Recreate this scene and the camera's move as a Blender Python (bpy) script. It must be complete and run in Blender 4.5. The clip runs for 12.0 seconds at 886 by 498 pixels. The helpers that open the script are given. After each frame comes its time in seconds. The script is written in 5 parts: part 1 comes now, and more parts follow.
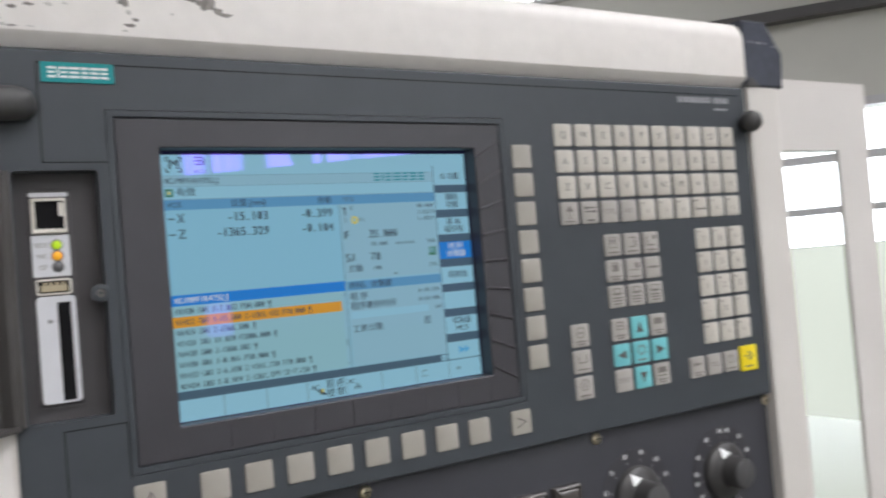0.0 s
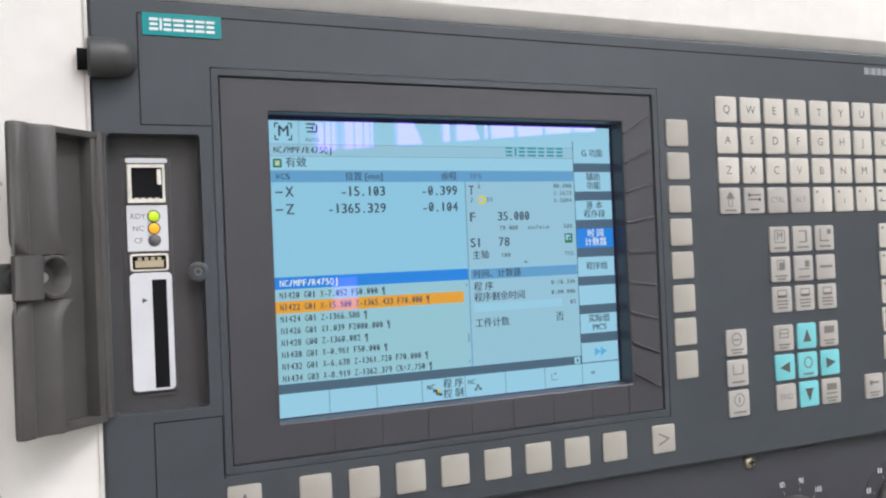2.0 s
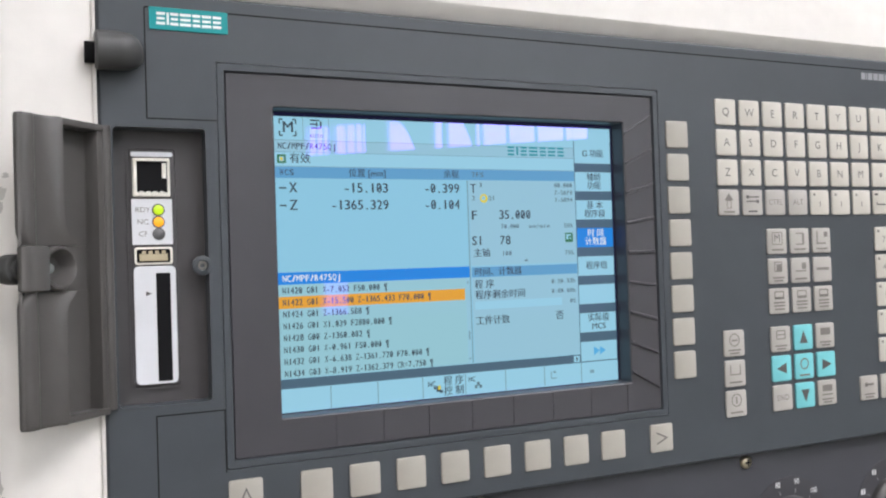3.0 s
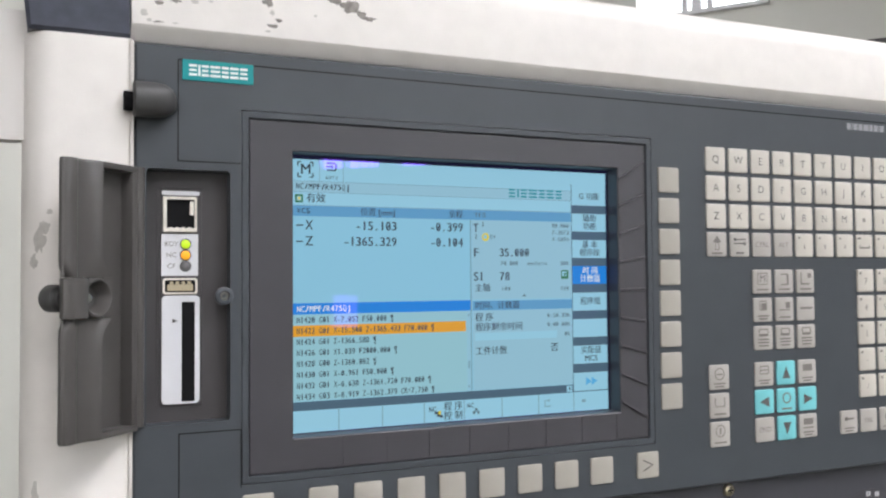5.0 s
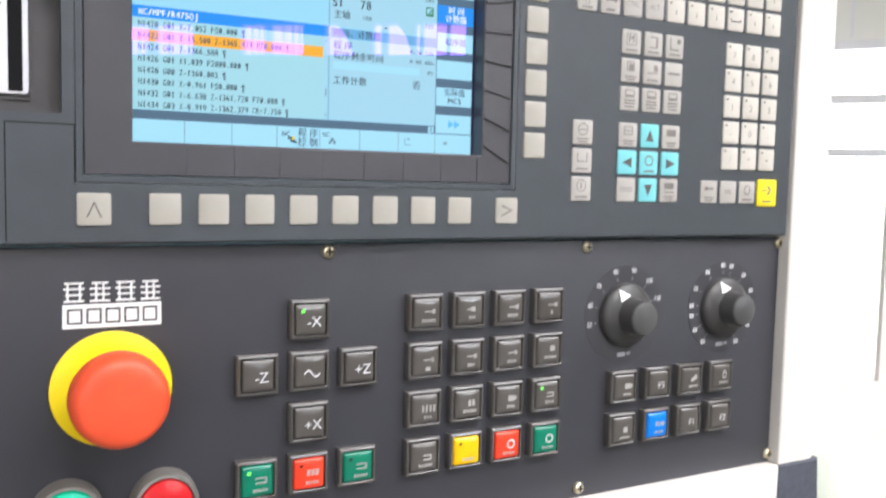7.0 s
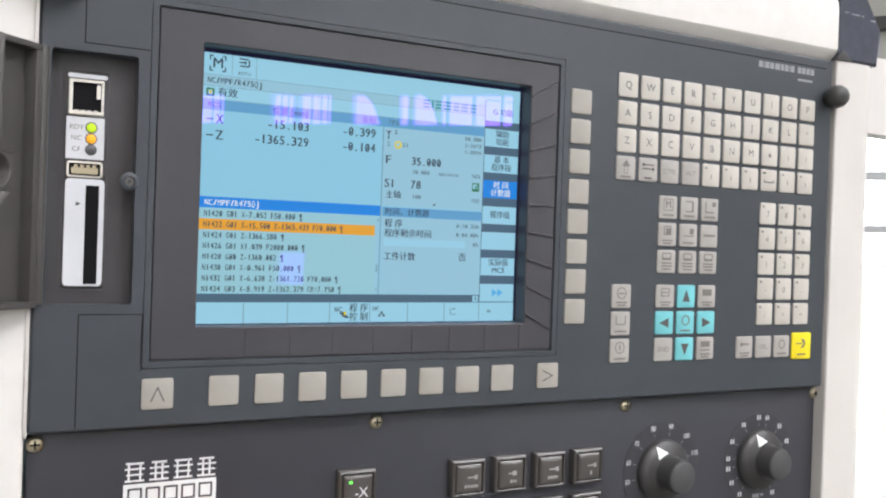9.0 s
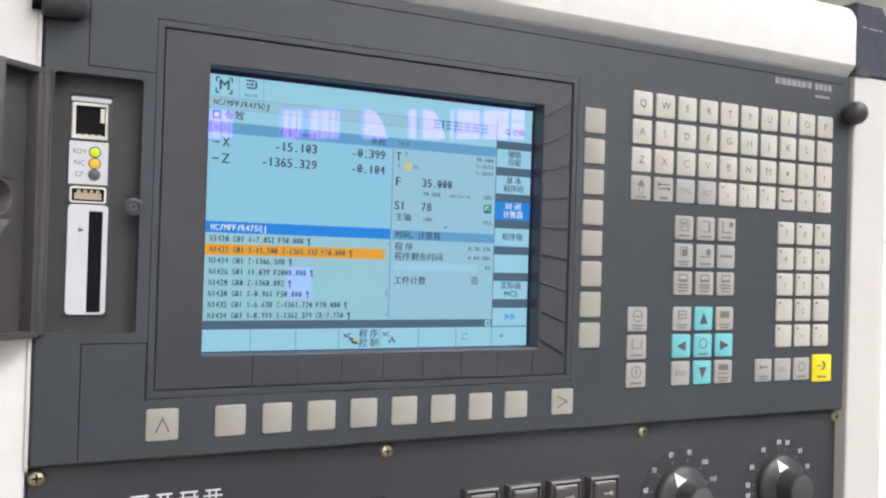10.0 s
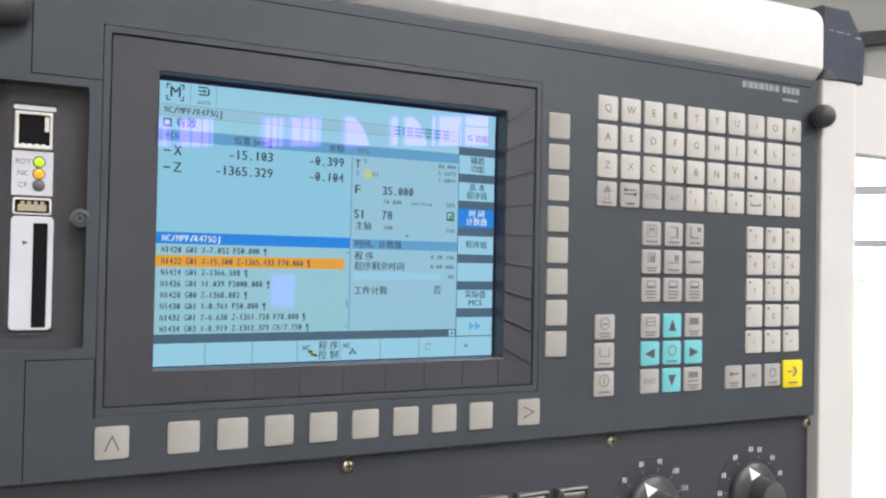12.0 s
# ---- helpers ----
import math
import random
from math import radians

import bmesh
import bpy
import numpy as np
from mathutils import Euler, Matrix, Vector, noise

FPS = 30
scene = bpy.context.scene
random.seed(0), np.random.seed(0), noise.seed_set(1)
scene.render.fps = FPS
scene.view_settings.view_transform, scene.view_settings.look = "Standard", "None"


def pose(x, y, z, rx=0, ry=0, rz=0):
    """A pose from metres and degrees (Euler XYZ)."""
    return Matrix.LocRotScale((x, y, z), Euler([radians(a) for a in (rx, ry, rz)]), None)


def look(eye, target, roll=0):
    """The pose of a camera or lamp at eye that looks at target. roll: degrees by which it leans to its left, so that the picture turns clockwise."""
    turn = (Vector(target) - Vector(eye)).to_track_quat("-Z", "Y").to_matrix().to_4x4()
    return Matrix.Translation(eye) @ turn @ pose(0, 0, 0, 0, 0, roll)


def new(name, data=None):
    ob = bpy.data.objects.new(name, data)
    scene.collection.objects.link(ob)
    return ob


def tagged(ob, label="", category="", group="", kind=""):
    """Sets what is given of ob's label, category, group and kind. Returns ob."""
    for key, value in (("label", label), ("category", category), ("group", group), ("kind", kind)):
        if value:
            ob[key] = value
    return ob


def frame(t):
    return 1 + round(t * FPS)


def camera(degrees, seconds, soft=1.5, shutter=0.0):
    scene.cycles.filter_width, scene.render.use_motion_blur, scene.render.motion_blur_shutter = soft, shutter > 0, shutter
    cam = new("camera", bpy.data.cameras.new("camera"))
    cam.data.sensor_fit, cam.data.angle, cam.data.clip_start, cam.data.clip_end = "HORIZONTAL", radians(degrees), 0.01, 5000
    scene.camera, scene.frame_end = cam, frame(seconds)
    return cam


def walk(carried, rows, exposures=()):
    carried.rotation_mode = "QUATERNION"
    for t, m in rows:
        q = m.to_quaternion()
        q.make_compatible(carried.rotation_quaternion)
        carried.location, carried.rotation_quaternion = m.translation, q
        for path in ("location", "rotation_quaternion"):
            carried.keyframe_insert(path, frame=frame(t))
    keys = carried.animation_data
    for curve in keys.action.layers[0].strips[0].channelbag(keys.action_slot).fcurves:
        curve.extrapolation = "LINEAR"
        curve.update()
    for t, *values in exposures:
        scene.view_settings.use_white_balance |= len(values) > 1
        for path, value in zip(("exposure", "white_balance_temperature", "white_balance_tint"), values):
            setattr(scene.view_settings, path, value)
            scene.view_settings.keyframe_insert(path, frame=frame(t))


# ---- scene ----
cam = camera(53.46, 12.0, soft=2.1, shutter=0.35)
# seconds, x, y, z, then Euler angles in degrees
ROWS = [
    (0.0, -0.0365, -0.4207, 1.4723, 91.336, 4.855, -31.917),
    (0.1, -0.0302, -0.425, 1.4727, 91.19, 4.896, -29.162),
    (0.2, -0.0338, -0.4188, 1.4806, 90.246, 4.709, -28.707),
    (0.5, -0.0275, -0.4037, 1.48, 90.312, 4.138, -25.732),
    (1.0, -0.011, -0.3849, 1.4771, 90.55, 3.383, -23.505),
    (1.5, -0.0125, -0.3718, 1.476, 90.557, 2.728, -23.181),
    (2.0, -0.0116, -0.3698, 1.4759, 90.61, 2.396, -23.825),
    (2.5, -0.015, -0.3723, 1.4772, 90.339, 1.771, -23.754),
    (2.7, -0.0174, -0.3713, 1.4728, 90.923, 2.069, -24.227),
    (4.3, -0.0153, -0.367, 1.4712, 91.127, 1.43, -24.565),
    (4.5, -0.0184, -0.3709, 1.4729, 91.417, 1.33, -24.333),
    (5.0, -0.0269, -0.3996, 1.4813, 91.974, 0.451, -23.778),
    (5.2, -0.0224, -0.4143, 1.4749, 92.672, 1.136, -24.013),
    (5.5, -0.0184, -0.4207, 1.4592, 90.828, 1.127, -24.307),
    (5.7, -0.0186, -0.4219, 1.4406, 89.24, 1.135, -24.499),
    (5.8, -0.0218, -0.4154, 1.427, 87.753, 0.929, -25.569),
    (6.0, -0.017, -0.4192, 1.4079, 85.996, 0.308, -25.477),
    (6.5, -0.0123, -0.415, 1.385, 84.717, -0.794, -27.075),
    (6.7, -0.0063, -0.4115, 1.3877, 84.686, -1.14, -27.668),
    (7.0, 0.0066, -0.41, 1.3957, 85.6, -1.319, -28.573),
    (7.2, 0.0049, -0.4091, 1.4098, 86.038, -2.255, -29.26),
    (7.5, -0.0016, -0.4325, 1.4225, 88.077, -1.084, -26.78),
    (7.7, -0.0124, -0.4355, 1.4412, 88.564, -1.589, -26.338),
    (9.3, -0.0109, -0.4119, 1.4526, 90.225, -1.864, -27.101),
    (9.5, -0.0084, -0.4101, 1.4535, 90.462, -1.571, -26.8),
    (10.0, -0.0083, -0.4057, 1.4569, 90.554, -1.695, -26.53),
    (10.5, -0.0083, -0.4037, 1.4621, 91.003, -1.403, -25.8),
    (11.0, -0.0065, -0.4027, 1.4605, 91.257, -1.301, -25.978),
    (11.5, 0.0015, -0.4014, 1.4584, 91.106, -1.095, -26.543),
    (12.0, 0.0059, -0.4024, 1.4584, 91.001, -1.099, -27.579),
]
walk(cam, [(t, pose(x, y, z, rx, ry, rz)) for t, x, y, z, rx, ry, rz in ROWS],
     exposures=[(0.0, -0.53), (0.5, -0.18), (1.0, -0.08), (1.5, -0.05), (4.5, -0.03), (5.0, -0.16), (5.5, -0.34), (6.0, -0.1), (6.5, 0.22), (7.1, 0.4), (7.5, 0.12), (9.3, -0.02), (12.0, -0.04)])

# ---- light ----
TURN = 37.1                      # the workshop's axes against the control box
ROOM = Matrix.Rotation(radians(TURN), 4, "Z")
U0, U1, V0, V1, CEIL = -8.0, 6.5, -10.7, 4.5, 4.2

world = bpy.data.worlds.new("sky")
scene.world = world
world.use_nodes = True
wn = world.node_tree
sky = wn.nodes.new("ShaderNodeTexSky")
sky.sky_type, sky.sun_disc, sky.sun_elevation, sky.sun_rotation = "NISHITA", False, radians(48), radians(200)
wn.links.new(sky.outputs[0], wn.nodes["Background"].inputs[0])
wn.nodes["Background"].inputs[1].default_value = 0.1
sun = new("sun", bpy.data.lights.new("sun", "SUN"))
sun.data.energy, sun.data.angle, sun.data.color = 1.0, radians(10), (1.0, 0.95, 0.88)
sun.matrix_world = look((0, 0, 30), (3, 26, 0))


def assumed_roof_lamp(u, v, w, h, power):
    ob = new("assumed_roof_lamp", bpy.data.lights.new("assumed_roof_lamp", "AREA"))
    ob.data.shape, ob.data.size, ob.data.size_y, ob.data.energy = "RECTANGLE", w, h, power
    ob.data.color = (0.98, 0.955, 0.985)
    ob.matrix_world = ROOM @ pose(u, v, CEIL + 0.12)
    return ob


# main light: roof openings assumed out of view; the last brightens the east wall
ASSUMED_ROOF_LIGHTS = [(0.2, -2.6, 4.4, 1.6), (0.2, -6.4, 4.4, 1.6), (-5.0, -2.6, 3.0, 1.6), (3.4, 1.9, 3.0, 1.2)]
for u, v, w, h in ASSUMED_ROOF_LIGHTS:
    assumed_roof_lamp(u, v, w, h, (31 if v < 0 else 40) * w * h)

# fill lamp added at the west wall to brighten the box's left side
west = new("west_fill_lamp", bpy.data.lights.new("west_fill_lamp", "AREA"))
west.data.shape, west.data.size, west.data.size_y, west.data.energy, west.data.color = "RECTANGLE", 4.0, 1.65, 105, (0.99, 0.95, 0.97)
west.matrix_world = ROOM @ look((U0 - 0.1, -3.6, 1.775), (0, -3.6, 1.775))


# ---- materials ----
def material(name):
    m = bpy.data.materials.new(name)
    m.use_nodes = True
    nt = m.node_tree
    return m, nt, nt.nodes["Principled BSDF"]


def surface(name, colour, rough=0.5, metal=0.0, vary=0.08, scale=60.0, fine=900.0, bump=0.06, dirt=None, dirt_at=0.62, spec=0.5, coat=0.0):
    """Base colour with cloudy variation, fine grain, roughness variation and relief; dirt: colour of blotchy stains."""
    m, nt, b = material(name)
    tc = nt.nodes.new("ShaderNodeTexCoord")
    big = nt.nodes.new("ShaderNodeTexNoise")
    big.inputs["Scale"].default_value, big.inputs["Detail"].default_value = scale, 5.0
    small = nt.nodes.new("ShaderNodeTexNoise")
    small.inputs["Scale"].default_value, small.inputs["Detail"].default_value = fine, 2.0
    nt.links.new(tc.outputs["Object"], big.inputs["Vector"])
    nt.links.new(tc.outputs["Object"], small.inputs["Vector"])
    ramp = nt.nodes.new("ShaderNodeMapRange")
    ramp.inputs[1].default_value, ramp.inputs[2].default_value = 0.3, 0.7
    ramp.inputs[3].default_value, ramp.inputs[4].default_value = 1 - vary, 1 + vary
    nt.links.new(big.outputs[0], ramp.inputs[0])
    mul = nt.nodes.new("ShaderNodeVectorMath")
    mul.operation = "SCALE"
    mul.inputs[0].default_value = colour
    nt.links.new(ramp.outputs[0], mul.inputs["Scale"])
    col = mul.outputs[0]
    if dirt:
        mask = nt.nodes.new("ShaderNodeTexNoise")
        mask.inputs["Scale"].default_value, mask.inputs["Detail"].default_value, mask.inputs["Roughness"].default_value = scale * 0.45, 9.0, 0.72
        nt.links.new(tc.outputs["Object"], mask.inputs["Vector"])
        cut = nt.nodes.new("ShaderNodeMapRange")
        cut.inputs[1].default_value, cut.inputs[2].default_value = dirt_at, dirt_at + 0.07
        nt.links.new(mask.outputs[0], cut.inputs[0])
        mix = nt.nodes.new("ShaderNodeMix")
        mix.data_type = "RGBA"
        nt.links.new(cut.outputs[0], mix.inputs[0])
        nt.links.new(col, mix.inputs[6])
        mix.inputs[7].default_value = (*dirt, 1)
        col = mix.outputs[2]
    nt.links.new(col, b.inputs["Base Color"])
    rr = nt.nodes.new("ShaderNodeMapRange")
    rr.inputs[3].default_value, rr.inputs[4].default_value = max(0.02, rough - 0.08), min(1, rough + 0.08)
    nt.links.new(big.outputs[0], rr.inputs[0])
    nt.links.new(rr.outputs[0], b.inputs["Roughness"])
    b.inputs["Metallic"].default_value = metal
    b.inputs["Specular IOR Level"].default_value = spec
    b.inputs["Coat Weight"].default_value = coat
    if bump:
        bp = nt.nodes.new("ShaderNodeBump")
        bp.inputs["Strength"].default_value, bp.inputs["Distance"].default_value = bump, 0.0006
        nt.links.new(small.outputs[0], bp.inputs["Height"])
        nt.links.new(bp.outputs[0], b.inputs["Normal"])
    return m


def display(name, colour, strength=1.0):
    """A lit field of the liquid-crystal screen behind its glossy front."""
    m, nt, b = material(name)
    b.inputs["Base Color"].default_value = (0.015, 0.017, 0.02, 1)
    b.inputs["Roughness"].default_value = 0.016
    b.inputs["Specular Tint"].default_value = (0.25, 0.075, 1.0, 1)
    b.inputs["Emission Color"].default_value = (*colour, 1)
    b.inputs["Emission Strength"].default_value = 0.9 * strength
    return m


def glow(name, colour, strength, rough=0.3):
    m, nt, b = material(name)
    b.inputs["Base Color"].default_value = (*[c * 0.6 for c in colour], 1)
    b.inputs["Roughness"].default_value = rough
    b.inputs["Emission Color"].default_value = (*colour, 1)
    b.inputs["Emission Strength"].default_value = strength
    return m


def lamp_cap():
    """Translucent green cap with the bulb's bright core behind it."""
    m, nt, b = material("lit_green_cap")
    b.inputs["Base Color"].default_value = (0.0, 0.35, 0.2, 1)
    b.inputs["Roughness"].default_value = 0.25
    tc = nt.nodes.new("ShaderNodeTexCoord")
    ln = nt.nodes.new("ShaderNodeVectorMath")
    ln.operation = "LENGTH"
    nt.links.new(tc.outputs["Object"], ln.inputs[0])
    ramp = nt.nodes.new("ShaderNodeValToRGB")
    mr = nt.nodes.new("ShaderNodeMapRange")
    mr.inputs[1].default_value, mr.inputs[2].default_value = 0.0, 0.016
    nt.links.new(ln.outputs["Value"], mr.inputs[0])
    nt.links.new(mr.outputs[0], ramp.inputs[0])
    e = ramp.color_ramp.elements
    e[0].position, e[0].color = 0.30, (0.75, 1.0, 0.95, 1)
    e[1].position, e[1].color = 0.72, (0.0, 0.13, 0.07, 1)
    mid = ramp.color_ramp.elements.new(0.50)
    mid.color = (0.01, 0.58, 0.33, 1)
    nt.links.new(ramp.outputs[0], b.inputs["Emission Color"])
    b.inputs["Emission Strength"].default_value = 0.95
    return m


M_HOUSING = surface("grey_moulded_plastic", (0.053, 0.061, 0.071), 0.42, vary=0.05, bump=0.1, fine=1600)
M_BEZEL = surface("dark_bezel_plastic", (0.056, 0.054, 0.062), 0.40, vary=0.05, bump=0.08, fine=1600)
M_CAVITY = surface("charcoal_plastic", (0.060, 0.056, 0.059), 0.5, vary=0.08)
M_LID = surface("charcoal_lid_plastic", (0.082, 0.077, 0.074), 0.33, vary=0.1, bump=0.08)
M_PLATE = surface("dark_blue_grey_foil", (0.038, 0.039, 0.048), 0.45, vary=0.05, bump=0.06, fine=1400)
# light fall in the colour: dimmer copy below and right, brighter top and left
M_WHITE_DIM = surface("dimmed_off_white_coat", (0.655, 0.628, 0.595), 0.42, vary=0.03, scale=14, bump=0.05)
M_WHITE_LIT_WORN = surface("lit_chipped_off_white_paint", (0.79, 0.76, 0.725), 0.42, vary=0.03, scale=90, bump=0.05, dirt=(0.5, 0.48, 0.45), dirt_at=0.70)
M_CORNER = surface("dark_blue_grey_paint", (0.075, 0.082, 0.105), 0.22, vary=0.1, scale=170, dirt=(0.5, 0.5, 0.52), dirt_at=0.68)
M_CHIP = surface("bare_chipped_metal", (0.24, 0.22, 0.20), 0.6, vary=0.3, scale=400)
M_SMUDGE = surface("grey_grime", (0.52, 0.50, 0.47), 0.6, vary=0.12, scale=300)
M_HANDLE = surface("beige_grey_paint", (0.66, 0.635, 0.61), 0.45, vary=0.03, scale=14)
M_WORN = surface("worn_pale_edge", (0.42, 0.43, 0.46), 0.5, vary=0.2, scale=300)
M_KEY_LIGHT = surface("ivory_key_foil", (0.53, 0.505, 0.455), 0.42, vary=0.03, bump=0.03)
M_KEY_GREY = surface("warm_grey_key_foil", (0.395, 0.375, 0.35), 0.42, vary=0.03, bump=0.03)
M_KEY_SOFT = surface("beige_softkey_foil", (0.375, 0.355, 0.315), 0.42, vary=0.06, bump=0.03)
M_KEY_TEAL = surface("light_teal_key_foil", (0.17, 0.53, 0.57), 0.42, vary=0.03, bump=0.03)
M_KEY_YELLOW = surface("bright_yellow_key_foil", (0.85, 0.68, 0.02), 0.42, vary=0.03, bump=0.03)
M_INK = surface("dark_ink", (0.09, 0.085, 0.085), 0.5, bump=0)
M_INK_SOFT = surface("faded_grey_ink", (0.18, 0.168, 0.155), 0.5, bump=0)
M_PRINT = surface("pale_grey_print", (0.62, 0.62, 0.64), 0.5, bump=0)
M_DIAL = surface("black_scale_foil", (0.044, 0.044, 0.051), 0.45, vary=0.06)
M_PRINT_KEY = surface("worn_white_print", (0.36, 0.35, 0.34), 0.5, bump=0)
M_PRINT_DIM = surface("dim_grey_print", (0.30, 0.30, 0.32), 0.5, bump=0)
M_TEAL = surface("teal_badge", (0.0, 0.27, 0.28), 0.35, vary=0.03, bump=0.02)
M_BADGE_WHITE = surface("white_badge_print", (0.8, 0.82, 0.82), 0.4, bump=0)
M_METAL = surface("tinplate", (0.62, 0.61, 0.58), 0.38, 1.0, vary=0.06)
M_SILVER = surface("silver_foil_label", (0.66, 0.67, 0.70), 0.4, vary=0.03)
M_BRASS = surface("yellow_zinc_screw", (0.66, 0.59, 0.43), 0.3, 1.0, vary=0.15, scale=300)
M_DARK = surface("black_void", (0.010, 0.010, 0.011), 0.85, bump=0, spec=0.12)
M_TIN = surface("tin_plated_socket", (0.80, 0.765, 0.69), 0.45, 0.45, vary=0.08, scale=500)
M_RUBBER = surface("dark_grey_rubber", (0.06, 0.06, 0.06), 0.48, vary=0.1)
M_KEYCASE = surface("grey_brown_key_housing", (0.074, 0.069, 0.066), 0.17, vary=0.05, bump=0.02, spec=0.8, coat=0.4)
M_CAP_DARK = surface("smoked_key_cap", (0.078, 0.071, 0.066), 0.2, vary=0.06, bump=0.01, coat=0.8)
M_CAP_GREEN = surface("green_key_cap", (0.0, 0.17, 0.10), 0.2, vary=0.05, bump=0.02, coat=0.3)
M_CAP_RED = surface("red_key_cap", (0.82, 0.05, 0.02), 0.2, vary=0.05, bump=0.02, coat=0.3)
M_CAP_YELLOW = surface("yellow_key_cap", (0.85, 0.5, 0.0), 0.2, vary=0.05, bump=0.02, coat=0.3)
M_CAP_BLUE = surface("blue_key_cap", (0.0, 0.18, 0.7), 0.2, vary=0.05, bump=0.02, coat=0.3)
M_STOP_YELLOW = surface("yellow_plastic", (0.86, 0.66, 0.0), 0.4, vary=0.04, scale=40)
M_STOP_RED = surface("orange_red_plastic", (0.80, 0.085, 0.028), 0.5, vary=0.12, scale=50, dirt=(0.60, 0.075, 0.03), dirt_at=0.56)
M_LAMP_RED = surface("red_lens", (0.62, 0.015, 0.02), 0.25, vary=0.05, coat=0.4)
M_RING = surface("grey_lamp_ring", (0.155, 0.145, 0.135), 0.35, vary=0.08)
M_KNOB = surface("black_knob", (0.05, 0.049, 0.05), 0.4, vary=0.1, bump=0.05)
M_KNOB_CAP = surface("grey_knob_cap", (0.075, 0.075, 0.077), 0.42, vary=0.08)
M_WALL = surface("grey_cream_wall_paint", (0.66, 0.65, 0.60), 0.8, vary=0.06, scale=1.2, fine=60, bump=0.1)
M_BOUNCE_BAND = surface("grey_green_bounce_band", (0.13, 0.145, 0.12), 0.55, vary=0.1, scale=1.4, fine=60, bump=0.1)
M_CEIL = surface("grey_sheet_roof", (0.62, 0.64, 0.66), 0.6, vary=0.08, scale=0.8, fine=40, bump=0.1)
M_FLOOR = surface("grey_concrete", (0.11, 0.108, 0.088), 0.55, vary=0.2, scale=1.5, fine=80, bump=0.2)
M_BEAM = surface("dark_steel_paint", (0.09, 0.085, 0.085), 0.5, vary=0.1, scale=4)
M_FRAME = surface("grey_window_frame", (0.62, 0.61, 0.62), 0.5, vary=0.05, scale=4)
M_MACHINE = surface("pale_green_grey_enamel", (0.46, 0.50, 0.43), 0.4, vary=0.05, scale=3)
M_LED_GREEN = glow("led_yellow_green", (0.50, 0.72, 0.02), 0.75)
M_LED_AMBER = glow("led_amber", (0.95, 0.42, 0.02), 0.75)
M_LED_OFF = surface("led_off", (0.12, 0.12, 0.125), 0.3, bump=0)
M_LED_KEY = glow("led_green", (0.15, 0.9, 0.1), 1.2)
M_GREEN_CAP = lamp_cap()
M_DAY = glow("daylight_outside", (0.88, 0.94, 1.0), 7.0)
M_DAY_BACK = glow("hazy_daylight_outside", (0.85, 0.92, 1.0), 29.0)
M_LOWER_GLOW = glow("pale_lower_glow", (0.90, 0.97, 0.87), 0.76, 0.9)
M_DAY_LOW = glow("shaded_daylight_outside", (0.75, 0.85, 1.0), 6.0)

D_BACK = display("screen_pale_blue", (0.285, 0.615, 0.80))
D_BACK2 = display("screen_grey_blue", (0.325, 0.59, 0.73))
D_HEAD = display("screen_header_blue", (0.125, 0.37, 0.63))
D_BLUE = display("screen_bright_blue", (0.012, 0.25, 0.80))
D_ORANGE = display("screen_orange", (0.84, 0.39, 0.02))
D_SLATE = display("screen_slate", (0.075, 0.14, 0.20))
D_KEY = display("screen_softkey", (0.335, 0.66, 0.83))
D_EDGE = display("screen_dark_edge", (0.008, 0.008, 0.03))
D_LIST = display("screen_list_ground", (0.325, 0.61, 0.70))
D_LINE = display("screen_line", (0.20, 0.36, 0.44))
D_TEXT = display("screen_dark_text", (0.045, 0.07, 0.09))
D_TEXT_DIM = display("screen_dim_text", (0.105, 0.175, 0.21))
D_WHITE = display("screen_white_text", (0.80, 0.88, 0.92))
D_TEAL = display("screen_teal_mark", (0.02, 0.30, 0.37))
D_GREEN = display("screen_green_mark", (0.03, 0.18, 0.06))
D_YELLOW = display("screen_yellow_mark", (0.80, 0.68, 0.05))
D_LBLUE = display("screen_light_blue_mark", (0.10, 0.45, 0.80))

# ---- building tools (millimetres on the control box: x along it, y away from the operator, z above the panel joint) ----
JOINT = 1.36


def mm(x, y, z):
    return Vector((x / 1000, y / 1000, JOINT + z / 1000))


PLACE = {}


def thing(name, at, label, category, group="", kind=""):
    ob = new(name)
    ob.empty_display_size = 0.05
    ob.location = at
    PLACE[ob] = Vector(at)
    return tagged(ob, label, category, group, kind)


def finish(bm, name, smooth=False):
    bmesh.ops.recalc_face_normals(bm, faces=bm.faces)
    me = bpy.data.meshes.new(name)
    bm.to_mesh(me)
    bm.free()
    if smooth:
        for p in me.polygons:
            p.use_smooth = True
        me.set_sharp_from_angle(angle=radians(35))
    return me


def part(name, shape, mat, parent=None, label="", at=(0, 0, 0), smooth=False):
    """One mesh object under a thing or a part; at: its place in the world."""
    me = shape if isinstance(shape, bpy.types.Mesh) else finish(shape, name, smooth)
    if not me.materials:
        me.materials.append(mat)
    ob = new(name, me)
    if me.materials[0] != mat:
        ob.material_slots[0].link = "OBJECT"
        ob.material_slots[0].material = mat
    at = Vector(at)
    PLACE[ob] = at
    ob.parent = parent
    ob.location = at - (PLACE[parent] if parent else Vector())
    return tagged(ob, label)


